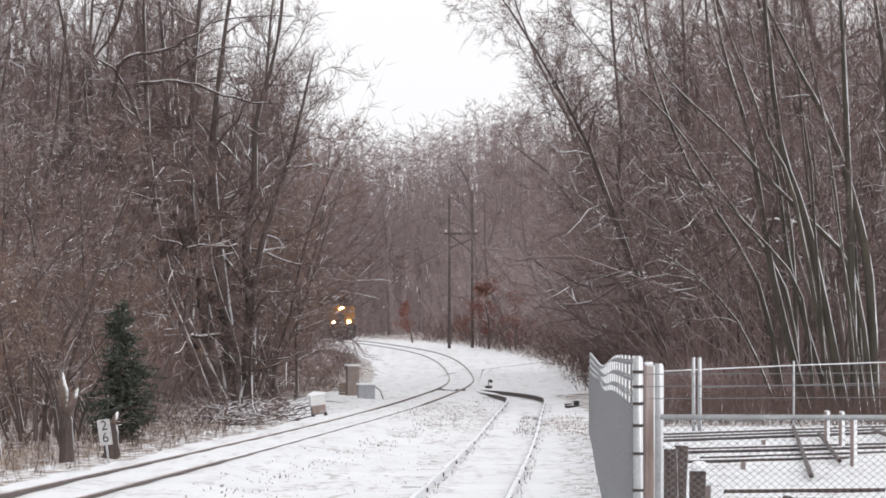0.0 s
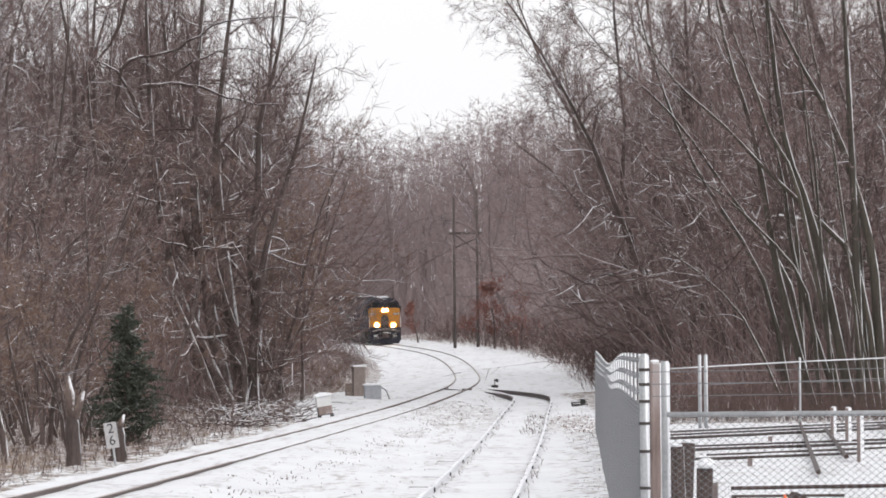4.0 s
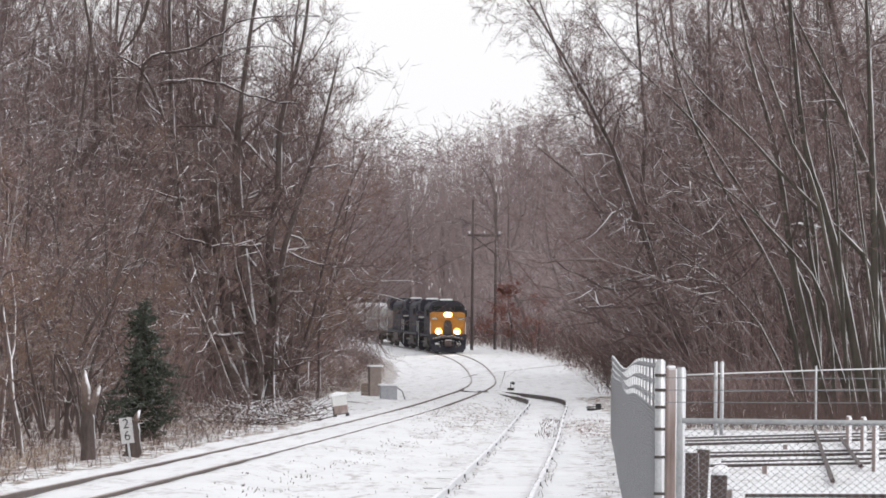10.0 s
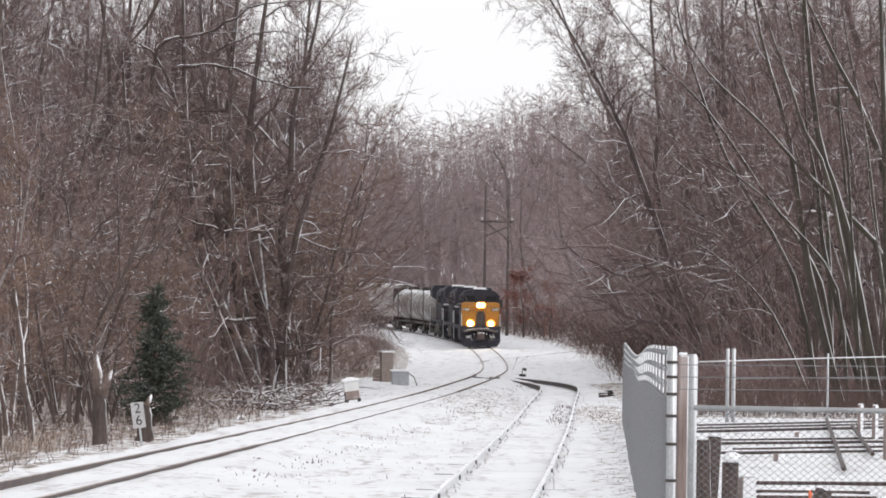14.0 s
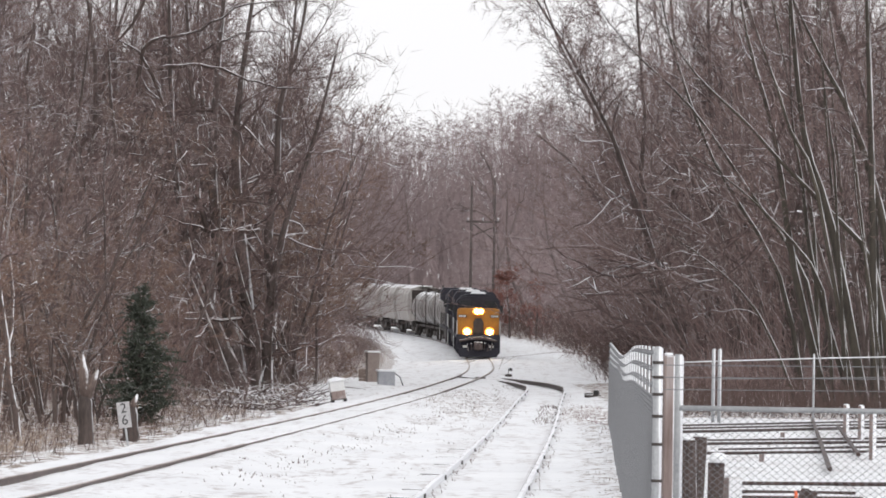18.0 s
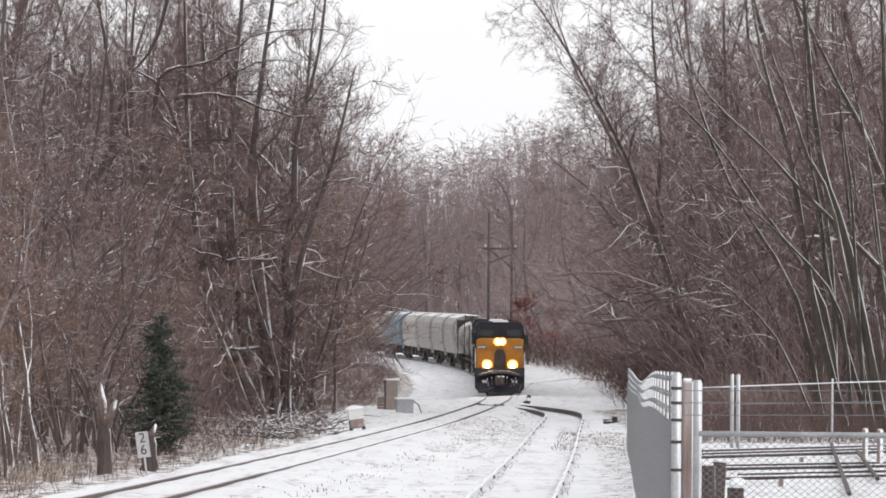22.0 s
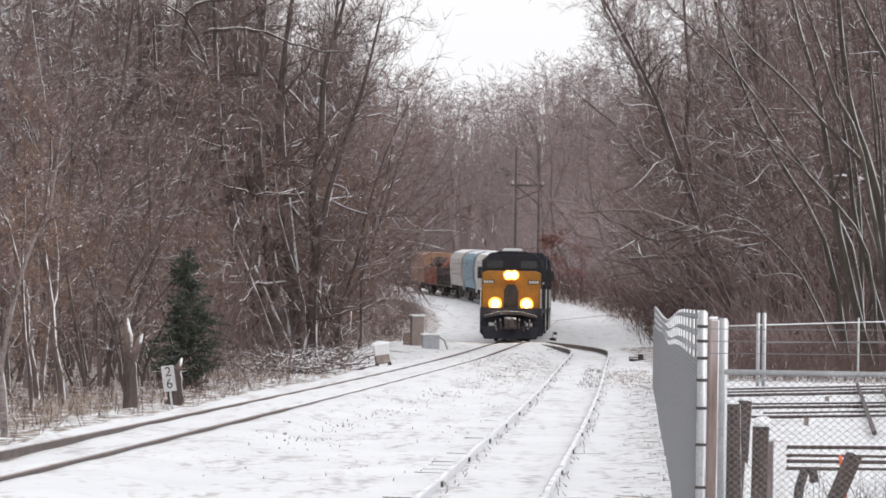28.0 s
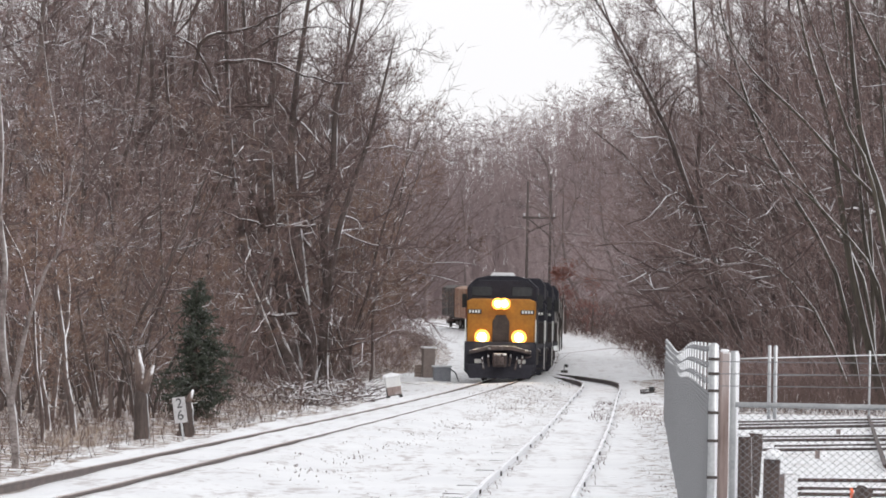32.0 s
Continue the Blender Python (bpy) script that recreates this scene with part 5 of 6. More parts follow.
SNAGBARK = rough_surface("snow_plastered_bark", (0.07, 0.05, 0.045), (0.2, 0.15, 0.13), 4.0, stretch=(1, 1, 0.3), bump=0.5, snow=0.9, edge=(0.55, 0.9), gate=(5.0, 1.5))
broken_trunk("broken_tree", -8.6, 142, 0.175, 1.2, "thick broken tree trunk with a snow-plastered fork", [(-0.1, 0.85, 0.13), (0.26, 0.5, 0.12), (0.1, 0.3, 0.1)])
broken_trunk("tree_stump", -8.0, 150, 0.2, 0.85, "stout brown stump behind the milepost", [(0.16, 0.3, 0.08)])

# pale birches at the edge of the woods
BB = (-9.41, -0.45)
birch_lines = [bent([(-9.41, -0.7), (-9.5, 0.5), (-9.69, 1.6), (-9.74, 2.4), (-9.7, 3.4), (-9.82, 4.35), (-9.8, 5.7), (-9.9, 7.2), (-9.6, 8.6), (-9.3, 10.5)], 0.085, BB),
               bent([(-9.54, 0.75), (-9.39, 1.6), (-9.22, 2.4), (-8.92, 3.3), (-8.68, 3.7), (-8.5, 4.9), (-8.3, 6.5)], 0.055, BB, -0.1)]
birch = tree_kind("birch_tree", "pale-barked birch with crooked stems at the wood's edge", grow(95, birch_lines, kids=(13, 7, 8), spread=0.9, lift=0.2, limb=0.22, low=0.25, crook=0.28, twig=0.5), BIRCH)
birch.matrix_basis = pose(BB[0], 117, gz(BB[0], 117))
for x, y, turn in ((-13.0, 168, 150),):
    copy_thing(birch, pose(x, y, gz(x, y), 0, 0, turn))


# slender stems with one snowy side among the first trees
for k, (x, y, h, rad, lx) in enumerate(((-10.4, 146, 8.0, 0.085, -0.03), (-10.75, 141, 6.0, 0.055, 0.02), (-11.6, 154, 8.5, 0.07, -0.06), (-12.4, 165, 9.0, 0.08, 0.05))):
    slender = tree_kind("slender_tree", "slender snow-sided tree at the wood's edge", grow(460 + k, [straight(460 + k, 0, 0, lx, 0, h, rad, 0.13)], kids=(24, 8, 9), spread=0.9, lift=0.25, limb=0.26, low=0.18, crook=0.28, twig=0.5, thin=0.8), STEMBARK, RUDDY)
    slender.matrix_basis = pose(x, y, gz(x, y))


def cedar(x, y, h, w):
    t = thing("cedar_tree", pose(x, y, gz(x, y)), "dark green cedar at the edge of the woods", "tree")
    r = random.Random(5)
    part("trunk", Soup().tube([Vector((0, 0, -0.2)), Vector((0, 0, h))], [0.09, 0.01], 6).mesh("trunk", BARK), t)
    s = Soup()
    lobes = [r.uniform(0.7, 1.2) for _ in range(24)]
    for _ in range(430):
        u = 1 - (1 - r.random()) ** 0.62
        z = 0.1 + (h - 0.15) * u
        a = r.uniform(0, 6.283)
        reach = w * min(1.0, 0.45 + 2.2 * u) * (1.03 - u) ** 0.62 * r.uniform(0.45, 1.05) * lobes[int(a * 1.27) % 8 + 8 * int(u * 2.99)]
        root = Vector((0.12 * math.sin(3 * u), 0, z))
        tip = root + Vector((math.cos(a) * reach, math.sin(a) * reach, 0.25 - 0.3 * reach + r.uniform(-0.2, 0.2)))
        s.tube([root.lerp(tip, 0.1), tip], [0.012, 0.004], 3)
        for _ in range(15):
            q = root.lerp(tip, r.uniform(0.25, 1.05))
            e = Vector((r.gauss(0, 0.7), r.gauss(0, 0.7), r.gauss(-0.1, 0.6))).normalized() * r.uniform(0.08, 0.24)
            s.tube([q, q + e], [0.022, 0], 3, tip=True)
    part("foliage", mesh_of("foliage", s.v, s.f, NEEDLE), t)


cedar(-8.95, 172, 3.9, 1.45)


def brush_pile(x, y, w, d, n):
    t = thing("brush_pile", pose(x, y, gz(x, y)), "tangled pile of cut branches dusted with snow", "brush pile")
    r = random.Random(8)
    for k in range(n):
            p = Vector((r.gauss(0, w * 0.4), r.gauss(0, d * 0.4), abs(r.gauss(0.3, 0.25))))
            e = Vector((r.gauss(0, 1), r.gauss(0, 1.0), r.gauss(0.1, 0.45))).normalized()
            ln = r.uniform(0.5, 1.8)
            m = p + e * ln * 0.5 + Vector((r.gauss(0, 0.12), 0, r.uniform(-0.15, 0.3)))
            s = Soup().tube([p, m, p + e * ln], [r.uniform(0.01, 0.035), 0.014, 0.004], 4)
            part("branch", mesh_of("branch", s.v, s.f, SNAGBARK if k % 3 == 1 else LIMB), t)


brush_pile(-7.0, 205, 1.7, 4.5, 190)
brush_pile(-5.6, 214, 1.0, 3.0, 80)

# an oak that keeps its russet leaves
def russet(x, y, h, n, seed):
    t = thing("russet_oak", pose(x, y, gz(x, y)), "young oak still holding russet dead leaves", "tree")
    tr, lw, cr, _ = grow(seed, [straight(seed, 0, 0, 0, 0, h, 0.1)], kids=(14, 7, 5), spread=1.0, lift=0.1, limb=0.5, low=0.12)
    part("trunk", mesh_of("trunk", tr[0].v, tr[0].f, BARK, True), t)
    part("limbwork", mesh_of("limbwork", lw.v, lw.f, LIMB), t)
    part("crown", mesh_of("crown", cr.v, cr.f, TWIG), t)
    r = random.Random(seed)
    s = Soup()
    for _ in range(n):
        c = Vector(r.choice(cr.v)) + Vector((r.gauss(0, 0.12), r.gauss(0, 0.12), r.gauss(-0.05, 0.12)))
        u = Vector((r.gauss(0, 1), r.gauss(0, 1), r.gauss(0, 1))).normalized() * 0.09
        v = u.orthogonal().normalized() * 0.05
        b = len(s.v)
        s.v += [(c + u)[:], (c + v)[:], (c - u)[:], (c - v)[:]]
        s.f += [(b, b + 1, b + 2, b + 3)]
    part("leaves", mesh_of("leaves", s.v, s.f, RUSSET), t)


russet(4.0, 545, 6.4, 3000, 91)
russet(-3.0, 615, 4.0, 900, 92)
russet(6.2, 535, 4.8, 900, 93)


# ---- the train ----
def car_base(t, half, z=1.05, wheel_at=(), mat=None):
    """Frame, couplers and trucks. A car's nose is at -half along its own y."""
    part("underframe", Soup().box(-0.7, 0.7, -half + 0.3, half - 0.3, z - 0.2, z).mesh("underframe", UNDER, bevel=0.02), t)
    for e in (-1, 1):
        part("coupler", Soup().box(-0.14, 0.14, e * (half + 0.1) - 0.45, e * (half + 0.1) + 0.45, 0.72, 1.0).mesh("coupler", UNDER, bevel=0.04), t)


WHEEL = {}


def truck(t, y, axles, r=0.46, base=1.8):
    tr = part("truck", Soup().box(-1.1, -0.95, -base * (axles - 1) / 2 - 0.5, base * (axles - 1) / 2 + 0.5, 0.35, 0.72).box(0.95, 1.1, -base * (axles - 1) / 2 - 0.5, base * (axles - 1) / 2 + 0.5, 0.35, 0.72).box(-1.0, 1.0, -0.25, 0.25, 0.45, 0.8).mesh("truck", UNDER, bevel=0.03), t, at=pose(0, y, 0))
    if r not in WHEEL:
        WHEEL[r] = Soup().tube([Vector((-0.82, 0, 0)), Vector((-0.69, 0, 0))], [r, r], 18, caps=True).tube([Vector((0.69, 0, 0)), Vector((0.82, 0, 0))], [r, r], 18, caps=True).tube([Vector((-0.8, 0, 0)), Vector((0.8, 0, 0))], [0.08, 0.08], 8).mesh("wheelset", UNDER)
    for i in range(axles):
        part("wheelset", WHEEL[r], tr, at=pose(0, (i - (axles - 1) / 2) * base, r))


LOCO_HALF = 11.2


def locomotive(lead, label):
    t = thing("locomotive", None, label, "locomotive", "freight train")
    h = LOCO_HALF
    car_base(t, h, 1.55)
    part("deck", Soup().box(-1.5, 1.5, -h + 0.55, h - 0.5, 1.42, 1.62).mesh("deck", NAVY, bevel=0.03), t)
    # plow, pilot and steps
    pilot = part("pilot", Soup().prism([(-1.52, 0.45), (-1.35, 0.25), (1.35, 0.25), (1.52, 0.45), (1.52, 1.72), (-1.52, 1.72)], -h + 0.35, -h + 0.6).mesh("pilot", NAVY, bevel=0.03), t)
    part("plow", Soup().prism([(-1.3, 0.12), (1.3, 0.12), (1.45, 0.75), (-1.45, 0.75)], -h - 0.05, -h + 0.35).mesh("plow", NAVY, bevel=0.05), pilot, "dark snow plow")
    part("coupler_housing", Soup().box(-0.3, 0.3, -h - 0.45, -h + 0.35, 0.62, 1.22).mesh("coupler_housing", SPLASH, bevel=0.08), pilot, "snow-caked coupler")
    part("knuckle", Soup().tube([Vector((0, -h - 0.75, 0.72)), Vector((0, -h - 0.75, 1.08))], [0.2, 0.2], 10, caps=True).mesh("knuckle", SPLASH), pilot)
    part("anticlimber", Soup().prism([(-1.3, 1.18), (-0.5, 1.36), (0.5, 1.36), (1.3, 1.18), (1.3, 1.32), (0.5, 1.55), (-0.5, 1.55), (-1.3, 1.32)], -h - 0.05, -h + 0.4).mesh("anticlimber", SPLASH, bevel=0.02), pilot, "snow-dusted anticlimber")
    for i, (x, z) in enumerate(((-0.75, 1.02), (-0.5, 1.12), (0.45, 1.15), (0.72, 1.02), (0.95, 1.1))):
        part("air_hose", Soup().tube([Vector((x, -h + 0.3, z)), Vector((x, -h - 0.12, z - 0.1)), Vector((x * 0.9, -h - 0.1, z - 0.5))], [0.045, 0.04, 0.05], 6, caps=True).mesh("air_hose", SPLASH), pilot)
    for x in (-0.92, 0.92):
        part("plate_bar", Soup().box(x - 0.16, x + 0.16, -h + 0.3, -h + 0.345, 0.78, 0.95).mesh("plate_bar", RAILWHITE), pilot, "plain white bar")
    for sx in (-1, 1):
        for e in (-1, 1):
            for k in range(4):
                part("step", Soup().box(sx * 1.2 - 0.28, sx * 1.2 + 0.28, e * (h - 0.75) - 0.25, e * (h - 0.75) + 0.25, 0.42 + 0.32 * k, 0.46 + 0.32 * k).mesh("step", UNDER), t)
            part("step_side", Soup().box(sx * 1.49 - 0.02, sx * 1.49 + 0.02, e * (h - 0.75) - 0.35, e * (h - 0.75) - 0.29, 0.4, 2.7).mesh("step_side", RAILWHITE), t, "white step edge")
    # nose and cab
    nose = part("nose", Soup().prism([(-1.42, 1.62), (1.42, 1.62), (1.46, 3.5), (1.2, 3.6), (-1.2, 3.6), (-1.46, 3.5)], -h + 0.75, -h + 2.7).mesh("nose", YELLOW if lead else NAVY, bevel=0.08), t, "yellow nose")
    part("nose_door", Soup().prism([(-0.36, 1.72), (0.36, 1.72), (0.36, 2.6), (0.2, 2.9), (-0.2, 2.9), (-0.36, 2.6)], -h + 0.70, -h + 0.745).mesh("nose_door", UNDER, bevel=0.02), nose, "dark nose door")
    cab = part("cab", Soup().prism([(-1.5, 1.62), (1.5, 1.62), (1.5, 4.12), (1.1, 4.5), (0.6, 4.62), (-0.6, 4.62), (-1.1, 4.5), (-1.5, 4.12)], -h + 2.3, -h + 5.2).mesh("cab", NAVY, bevel=0.05), t, "dark blue cab")
    part("windscreen_surround", Soup().prism([(-1.45, 3.55), (1.45, 3.55), (1.47, 4.08), (1.0, 4.42), (-1.0, 4.42), (-1.47, 4.08)], -h + 1.9, -h + 2.32).mesh("windscreen_surround", NAVY, bevel=0.03), cab)
    for x0, x1 in ((-1.28, -0.42), (0.42, 1.28)):
        part("windscreen", Soup().box(x0, x1, -h + 1.87, -h + 1.91, 3.72, 4.12).mesh("windscreen", PANE, bevel=0.01), cab, "dark windscreen pane")
    for sx in (-1, 1):
        part("side_window", Soup().box(sx * 1.5 - 0.02, sx * 1.5 + 0.02, -h + 3.0, -h + 4.4, 3.2, 3.85).mesh("side_window", PANE), cab)
        part("number_board", Soup().box(sx * 1.12 - 0.29, sx * 1.12 + 0.29, -h + 0.69, -h + 0.76, 2.94, 3.12).mesh("number_board", BLACK, bevel=0.01), nose, "black number board")
        for k in range(4):
            part("bar", Soup().box(sx * 1.12 - 0.23 + 0.125 * k, sx * 1.12 - 0.15 + 0.125 * k, -h + 0.68, -h + 0.69, 2.97, 3.09).mesh("bar", RAILWHITE), nose)
    part("roof_cap", Soup().prism([(-0.55, 4.6), (0.55, 4.6), (0.42, 4.76), (-0.42, 4.76)], -h + 2.6, -h + 4.2).mesh("roof_cap", SNOWCAP, bevel=0.03), cab, "snow-covered roof unit")
    # lamps
    lamps = [(-0.14, 3.38, 0.15), (0.14, 3.38, 0.15), (-0.78, 1.92, 0.19), (0.78, 1.92, 0.19)]
    for x, z, r in lamps:
        holder = part("headlight" if z > 3 else "ditch_light", Soup().tube([Vector((x, -h + 0.8, z)), Vector((x, -h + 0.5 if z > 3 else -h + 0.4, z))], [r + 0.05, r + 0.03], 14, caps=True).mesh("lamp_housing", BLACK), nose, "dark lamp housing")
        y = -h + (0.49 if z > 3 else 0.39)
        if lead:
            # added glowing disc behind each lens, standing in for its halo of glare
            part("reflector", Soup().tube([Vector((x, y + 0.012, z)), Vector((x, y - 0.01, z))], [r * 1.7, r * 1.6], 18, caps=True).mesh("reflector", LAMPHALO), holder, "glowing amber disc added for the lamp's halo")
        part("lens", Soup().tube([Vector((x, y, z)), Vector((x, y - 0.03, z))], [r, r * 0.85], 16, caps=True).mesh("lens", HEADLAMP if lead else PANE), holder, "glowing warm lens" if lead else "unlit lens")
    # engine hood, radiators, tank, rails
    part("hood", Soup().prism([(-1.2, 1.62), (1.2, 1.62), (1.2, 4.0), (0.85, 4.4), (-0.85, 4.4), (-1.2, 4.0)], -h + 5.2, h - 5.0).mesh("hood", NAVY, bevel=0.04), t)
    part("radiator", Soup().prism([(-0.95, 1.62), (0.95, 1.62), (0.95, 3.3), (1.52, 3.7), (1.52, 4.35), (1.3, 4.65), (-1.3, 4.65), (-1.52, 4.35), (-1.52, 3.7), (-0.95, 3.3)], h - 5.0, h - 1.0).mesh("radiator", NAVY, bevel=0.04), t)
    for i in range(7):
        for sx in (-1, 1):
            part("hood_door", Soup().box(sx * 1.21 - 0.015, sx * 1.21 + 0.015, -h + 5.6 + i * 1.55, -h + 7.0 + i * 1.55, 1.8, 3.8).mesh("hood_door", NAVY, bevel=0.008), t)
    part("exhaust", Soup().box(-0.35, 0.35, 0.4, 1.4, 4.38, 4.62).mesh("exhaust", UNDER, bevel=0.03), t)
    part("air_tank", Soup().tube([Vector((-1.1, -h + 6, 1.2)), Vector((-1.1, -h + 9, 1.2))], [0.2, 0.2], 10, caps=True).mesh("air_tank", UNDER), t)
    part("fuel_tank", Soup().prism([(-1.35, 1.35), (-1.35, 0.7), (-1.0, 0.4), (1.0, 0.4), (1.35, 0.7), (1.35, 1.35)], -3.2, 3.2).mesh("fuel_tank", UNDER, bevel=0.04), t)
    for sx in (-1, 1):
        part("handrail", Soup().rod((sx * 1.46, -h + 5.3, 2.62), (sx * 1.46, h - 1.2, 2.62), 0.016, 6).mesh("handrail", UNDER), t)
        for i in range(8):
            part("stanchion", Soup().rod((sx * 1.46, -h + 5.4 + i * 2.15, 1.6), (sx * 1.46, -h + 5.4 + i * 2.15, 2.62), 0.014, 6).mesh("stanchion", UNDER), t)
        part("mirror", Soup().box(sx * 1.62 - 0.1, sx * 1.62 + 0.1, -h + 2.7, -h + 2.76, 3.2, 3.8).mesh("mirror", BLACK), t)
    for ob in t.children_recursive:
        ob.data.transform(Matrix.Diagonal((0.99, 1, 0.96, 1)))
    truck(t, -h + 4.2, 3, 0.53, 2.0)
    truck(t, h - 4.2, 3, 0.53, 2.0)
    return t


def tank_car(label, mat):
    t = thing("tank_car", None, label, "tank car", "freight train")
    half = 8.7
    car_base(t, half)
    ys = [-half + 0.6, -half + 0.75, -half + 1.15, half - 1.15, half - 0.75, half - 0.6]
    part("tank", Soup().tube([Vector((0, y, 2.5)) for y in ys], [0.5, 1.05, 1.43, 1.43, 1.05, 0.5], 28, caps=True).mesh("tank", mat, True), t)
    for y in (-half + 1.3, -3.4, 3.4, half - 1.3):
        part("band", Soup().tube([Vector((0, y - 0.06, 2.5)), Vector((0, y + 0.06, 2.5))], [1.455, 1.455], 28, caps=True).mesh("band", UNDER), t, "dark steel band")
    part("dome", Soup().tube([Vector((0, 0, 3.85)), Vector((0, 0, 4.2))], [0.5, 0.48], 14, caps=True).mesh("dome", UNDER), t)
    part("walkway", Soup().box(-0.9, 0.9, -0.9, 0.9, 3.96, 4.0).mesh("walkway", UNDER), t)
    for sx in (-1, 1):
        part("railing", Soup().rod((sx * 0.9, -0.9, 4.45), (sx * 0.9, 0.9, 4.45), 0.025).rod((sx * 0.9, -0.9, 4.0), (sx * 0.9, -0.9, 4.45), 0.025).rod((sx * 0.9, 0.9, 4.0), (sx * 0.9, 0.9, 4.45), 0.025).mesh("railing", UNDER), t)
        part("ladder", Soup().box(sx * 1.5 - 0.03, sx * 1.5 + 0.03, -0.25, -0.2, 1.0, 4.0).box(sx * 1.5 - 0.03, sx * 1.5 + 0.03, 0.2, 0.25, 1.0, 4.0).mesh("ladder", UNDER), t)
    truck(t, -half + 2, 2)
    truck(t, half - 2, 2)
    return t


def hopper_car(label, mat, half=10.4):
    t = thing("covered_hopper", None, label, "hopper car", "freight train")
    car_base(t, half)
    bulge = [(-1.35, 1.3), (1.35, 1.3), (1.55, 2.2), (1.58, 3.0), (1.5, 3.8), (1.2, 4.35), (0.6, 4.55), (-0.6, 4.55), (-1.2, 4.35), (-1.5, 3.8), (-1.58, 3.0), (-1.55, 2.2)]
    part("body", Soup().prism(bulge, -half + 2.0, half - 2.0).mesh("body", mat, bevel=0.03), t)
    for e in (-1, 1):
        # dark colour here paints the shade of the gap between cars
        part("end_slope", Soup().prism([(e * (half - 2.02), 2.0), (e * (half - 2.02), 4.2), (e * (half - 0.6), 4.2), (e * (half - 0.7), 3.9)], -1.3, 1.3, axis="x").mesh("end_slope", UNDER, bevel=0.02), t)
        for sx in (-1, 1):
            part("end_post", Soup().box(sx * 1.35 - 0.05, sx * 1.35 + 0.05, e * (half - 0.5) - 0.05, e * (half - 0.5) + 0.05, 1.0, 4.2).mesh("end_post", mat), t)
        part("end_ladder", Soup().box(-1.2, -0.7, e * (half - 0.5) - 0.03, e * (half - 0.5) + 0.03, 1.3, 1.36).box(-1.2, -0.7, e * (half - 0.5) - 0.03, e * (half - 0.5) + 0.03, 2.0, 2.06).box(-1.2, -0.7, e * (half - 0.5) - 0.03, e * (half - 0.5) + 0.03, 2.7, 2.76).box(-1.2, -0.7, e * (half - 0.5) - 0.03, e * (half - 0.5) + 0.03, 3.4, 3.46).mesh("end_ladder", UNDER), t)
    for y in (-half + 2.05, -4.4, 0.0, 4.4, half - 2.05):
        part("rib", Soup().prism([(a * 1.03, b) for a, b in bulge[2:-1]], y - 0.06, y + 0.06).mesh("rib", mat), t)
    part("running_board", Soup().box(-0.5, 0.5, -half + 0.6, half - 0.6, 4.56, 4.62).mesh("running_board", SNOWCAP), t, "snowy roof walkway")
    for y in (-4.2, 0, 4.2):
        part("chute", Soup().prism([(y - 1.5, 1.35), (y + 1.5, 1.35), (y + 0.4, 0.45), (y - 0.4, 0.45)], -0.9, 0.9, axis="x").mesh("chute", UNDER, bevel=0.02), t)
    for ob in t.children:
        ob.data.transform(Matrix.Diagonal((1, 1, 0.95, 1)))
    truck(t, -half + 1.8, 2)
    truck(t, half - 1.8, 2)
    return t


def gondola(label, mat, load):
    t = thing("gondola_car", None, label, "gondola car", "freight train")
    half = 8.3
    car_base(t, half)
    part("tub", Soup().box(-1.5, 1.5, -half + 0.4, half - 0.4, 1.05, 1.2).box(-1.52, -1.42, -half + 0.4, half - 0.4, 1.2, 2.7).box(1.42, 1.52, -half + 0.4, half - 0.4, 1.2, 2.7).box(-1.42, 1.42, -half + 0.4, -half + 0.5, 1.2, 2.7).box(-1.42, 1.42, half - 0.5, half - 0.4, 1.2, 2.7).mesh("tub", mat), t)
    for i in range(9):
        for sx in (-1, 1):
            part("side_post", Soup().box(sx * 1.57 - 0.05, sx * 1.57 + 0.05, -half + 0.9 + i * 1.85, -half + 1.05 + i * 1.85, 1.1, 2.65).mesh("side_post", mat), t)
    r = random.Random(3)
    s = Soup()
    for _ in range(40):
        a = Vector((r.uniform(-1.1, 1.1), r.uniform(-half + 1, half - 1), r.uniform(2.3, 3.0)))
        s.box(-0.35, 0.35, -0.7, 0.7, -0.15, 0.15, Matrix.Translation(a) @ Euler((r.uniform(-1, 1), r.uniform(-1, 1), r.uniform(0, 6))).to_matrix().to_4x4())
    part("load", s.mesh("load", load), t, "jumbled scrap load")
    truck(t, -half + 2, 2)
    truck(t, half - 2, 2)
    return t


def boxcar(label, mat):
    t = thing("boxcar", None, label, "boxcar", "freight train")
    half = 8.6
    car_base(t, half)
    part("body", Soup().prism([(-1.5, 1.1), (1.5, 1.1), (1.5, 3.75), (0.9, 3.95), (-0.9, 3.95), (-1.5, 3.75)], -half + 0.4, half - 0.4).mesh("body", mat, bevel=0.03), t)
    for sx in (-1, 1):
        part("door", Soup().box(sx * 1.53 - 0.04, sx * 1.53 + 0.04, -1.5, 1.5, 1.2, 3.65).mesh("door", mat, bevel=0.02), t)
        for i in range(8):
            y = -half + 1.0 + i * 2.2
            if abs(y) > 1.7:
                part("side_rib", Soup().box(sx * 1.52 - 0.03, sx * 1.52 + 0.03, y - 0.05, y + 0.05, 1.2, 3.72).mesh("side_rib", mat), t)
    for i in range(4):
        part("end_rib", Soup().box(-1.4, 1.4, -half + 0.34, -half + 0.42, 1.4 + 0.6 * i, 1.55 + 0.6 * i).mesh("end_rib", mat), t)
    truck(t, -half + 2, 2)
    truck(t, half - 2, 2)
    return t


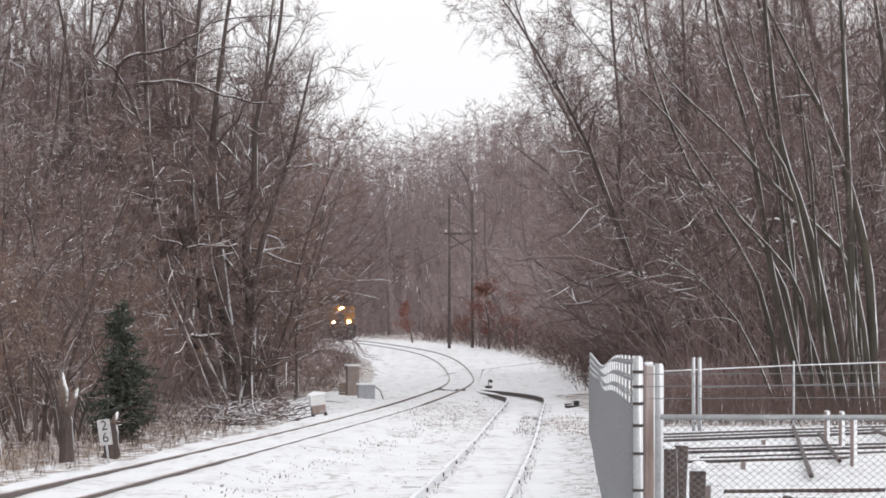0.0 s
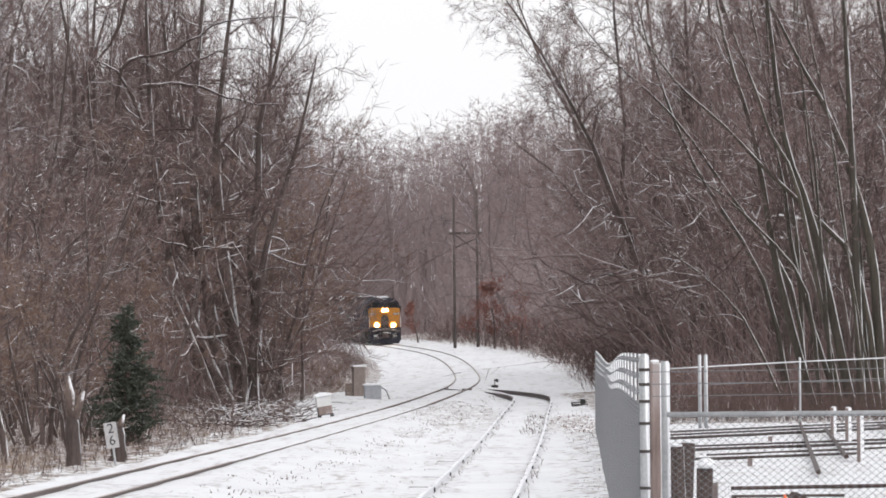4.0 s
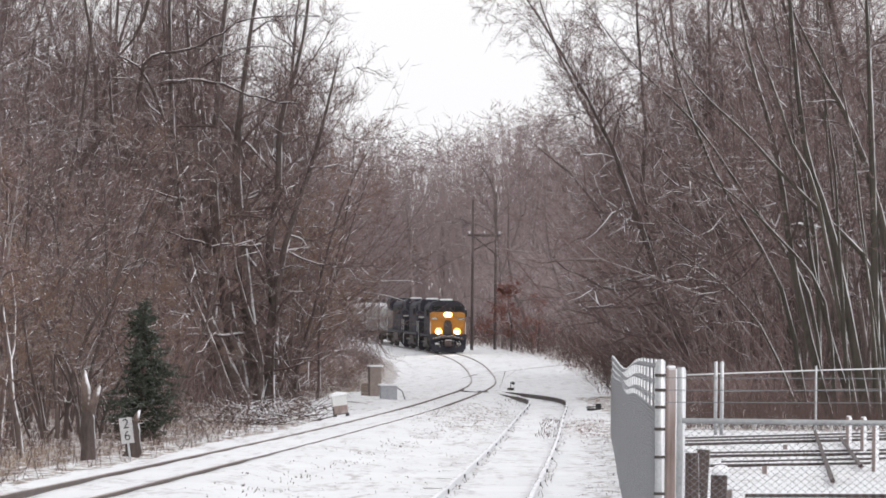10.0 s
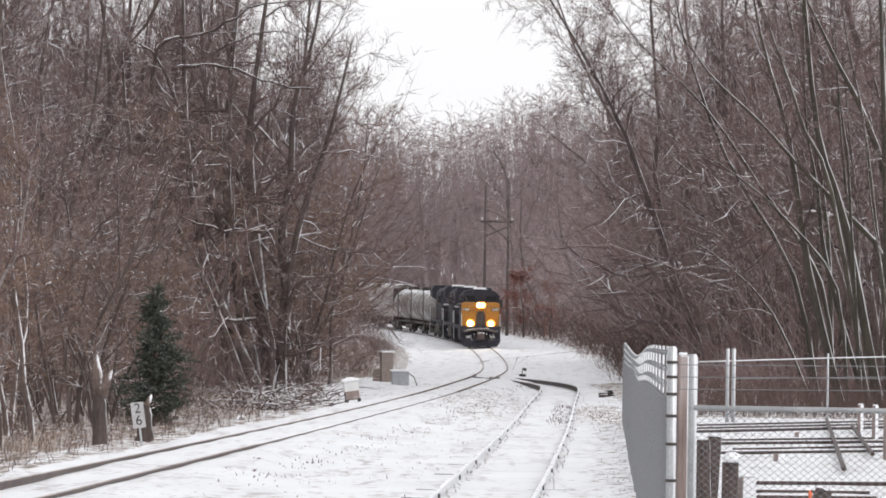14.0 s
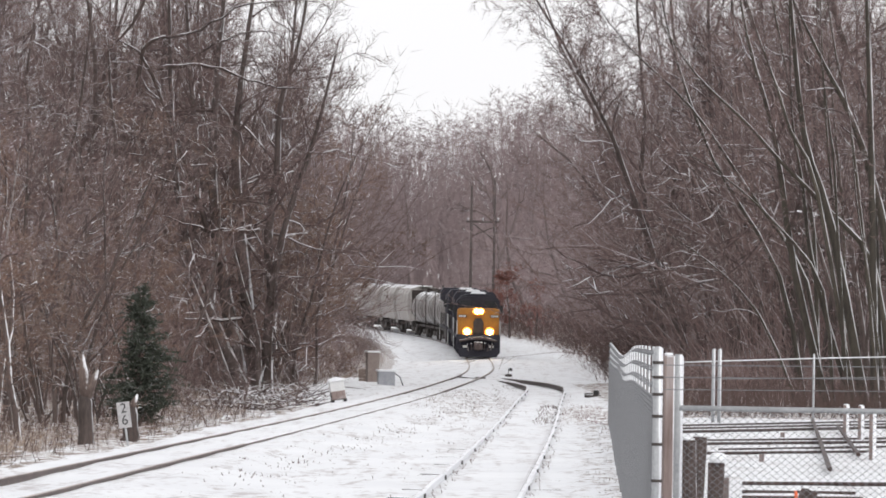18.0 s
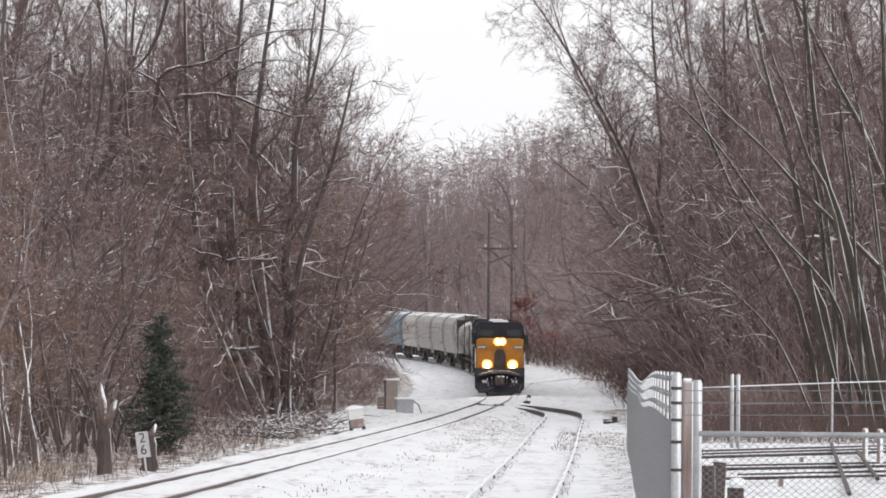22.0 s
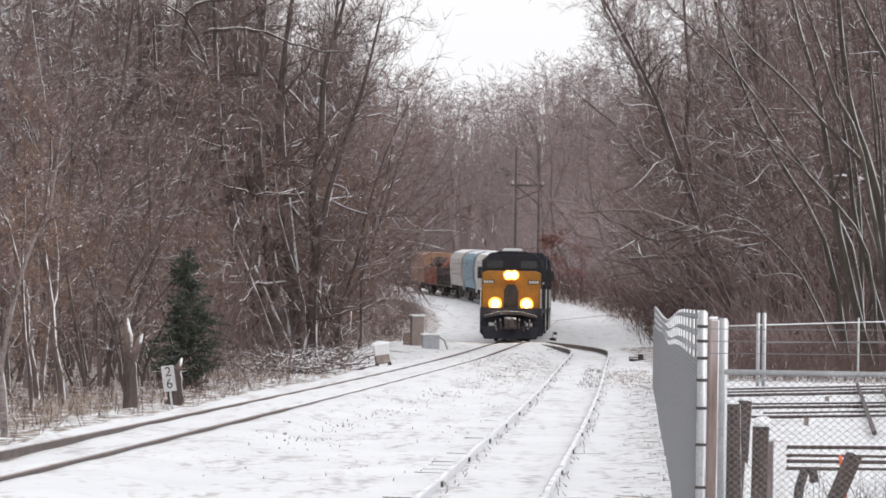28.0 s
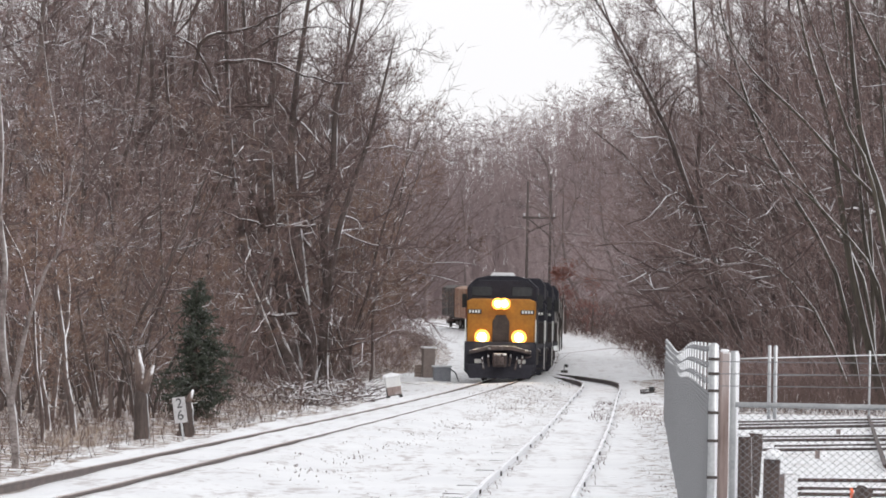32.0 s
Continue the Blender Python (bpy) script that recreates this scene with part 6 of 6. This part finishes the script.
lead = locomotive(True, "dark blue and yellow diesel locomotive with glowing headlights")
second = locomotive(False, "dark blue diesel locomotive running second")
tank_1 = tank_car("grimy grey tank car with dark bands", TANKGREY)
grey_hopper = hopper_car("pale grey covered hopper car", HOPPERGREY)
white_hopper = hopper_car("off-white covered hopper car", HOPPERWHITE)
blue_hopper = hopper_car("faded blue covered hopper car", HOPPERBLUE)
here = Matrix.Identity(4)
# vehicles from the front with their half lengths
CONSIST = [(lead, 11.2), (second, 11.2), (copy_thing(second, here), 11.2), (tank_1, 8.7), (copy_thing(tank_1, here), 8.7), (copy_thing(tank_1, here), 8.7), (grey_hopper, 10.4), (copy_thing(grey_hopper, here), 10.4), (copy_thing(grey_hopper, here), 10.4), (white_hopper, 10.4),
           (blue_hopper, 10.4), (copy_thing(grey_hopper, here), 10.4), (gondola("dark gondola car loaded with scrap", UNDER, RUSTRED), 8.3), (gondola("rust-red gondola car loaded with scrap", RUSTRED, UNDER), 8.3), (boxcar("faded brown boxcar with ribbed ends", OCHRE), 8.6), (boxcar("dull dark boxcar at the rear", UNDER), 8.6)]

# arc length along the main line, from near to far
PATH_D = np.linspace(40, 1045, 2011)
PATH_X, PATH_Z = main_x(PATH_D), main_z(PATH_D)
PATH_S = np.concatenate([[0], np.cumsum(np.hypot(np.diff(PATH_D), np.diff(PATH_X)))])


def on_line(s):
    d = float(np.interp(s, PATH_S, PATH_D))
    return Vector((float(main_x(d)), d, float(main_z(d)) + cant(d) / 2))


def front_at(t):
    """Distance of the leading end from the camera's end of the line."""
    return float(np.interp(FRONT(t), PATH_D, PATH_S))


FRONT = spline([(0, 633), (6, 564), (9, 530), (13, 484), (19, 414), (23, 365), (28, 304), (32, 260)], 1)


def motions():
    times = [k * 2.0 for k in range(17)]
    behind = 0.0
    for car, half in CONSIST:
        rows = []
        for t in times:
            s = front_at(t) + behind + half
            a, b = on_line(min(s - half * 0.65, PATH_S[-1] - 1)), on_line(min(s + half * 0.65, PATH_S[-1]))
            back = (b - a).normalized()
            turn = Matrix((Vector((back.y, -back.x, 0)).normalized(), back, Vector((back.y, -back.x, 0)).normalized().cross(back))).transposed().to_4x4()
            rows.append((t, Matrix.Translation((a + b) / 2) @ turn))
        walk(car, rows)
        behind += 2 * half + 0.9


motions()
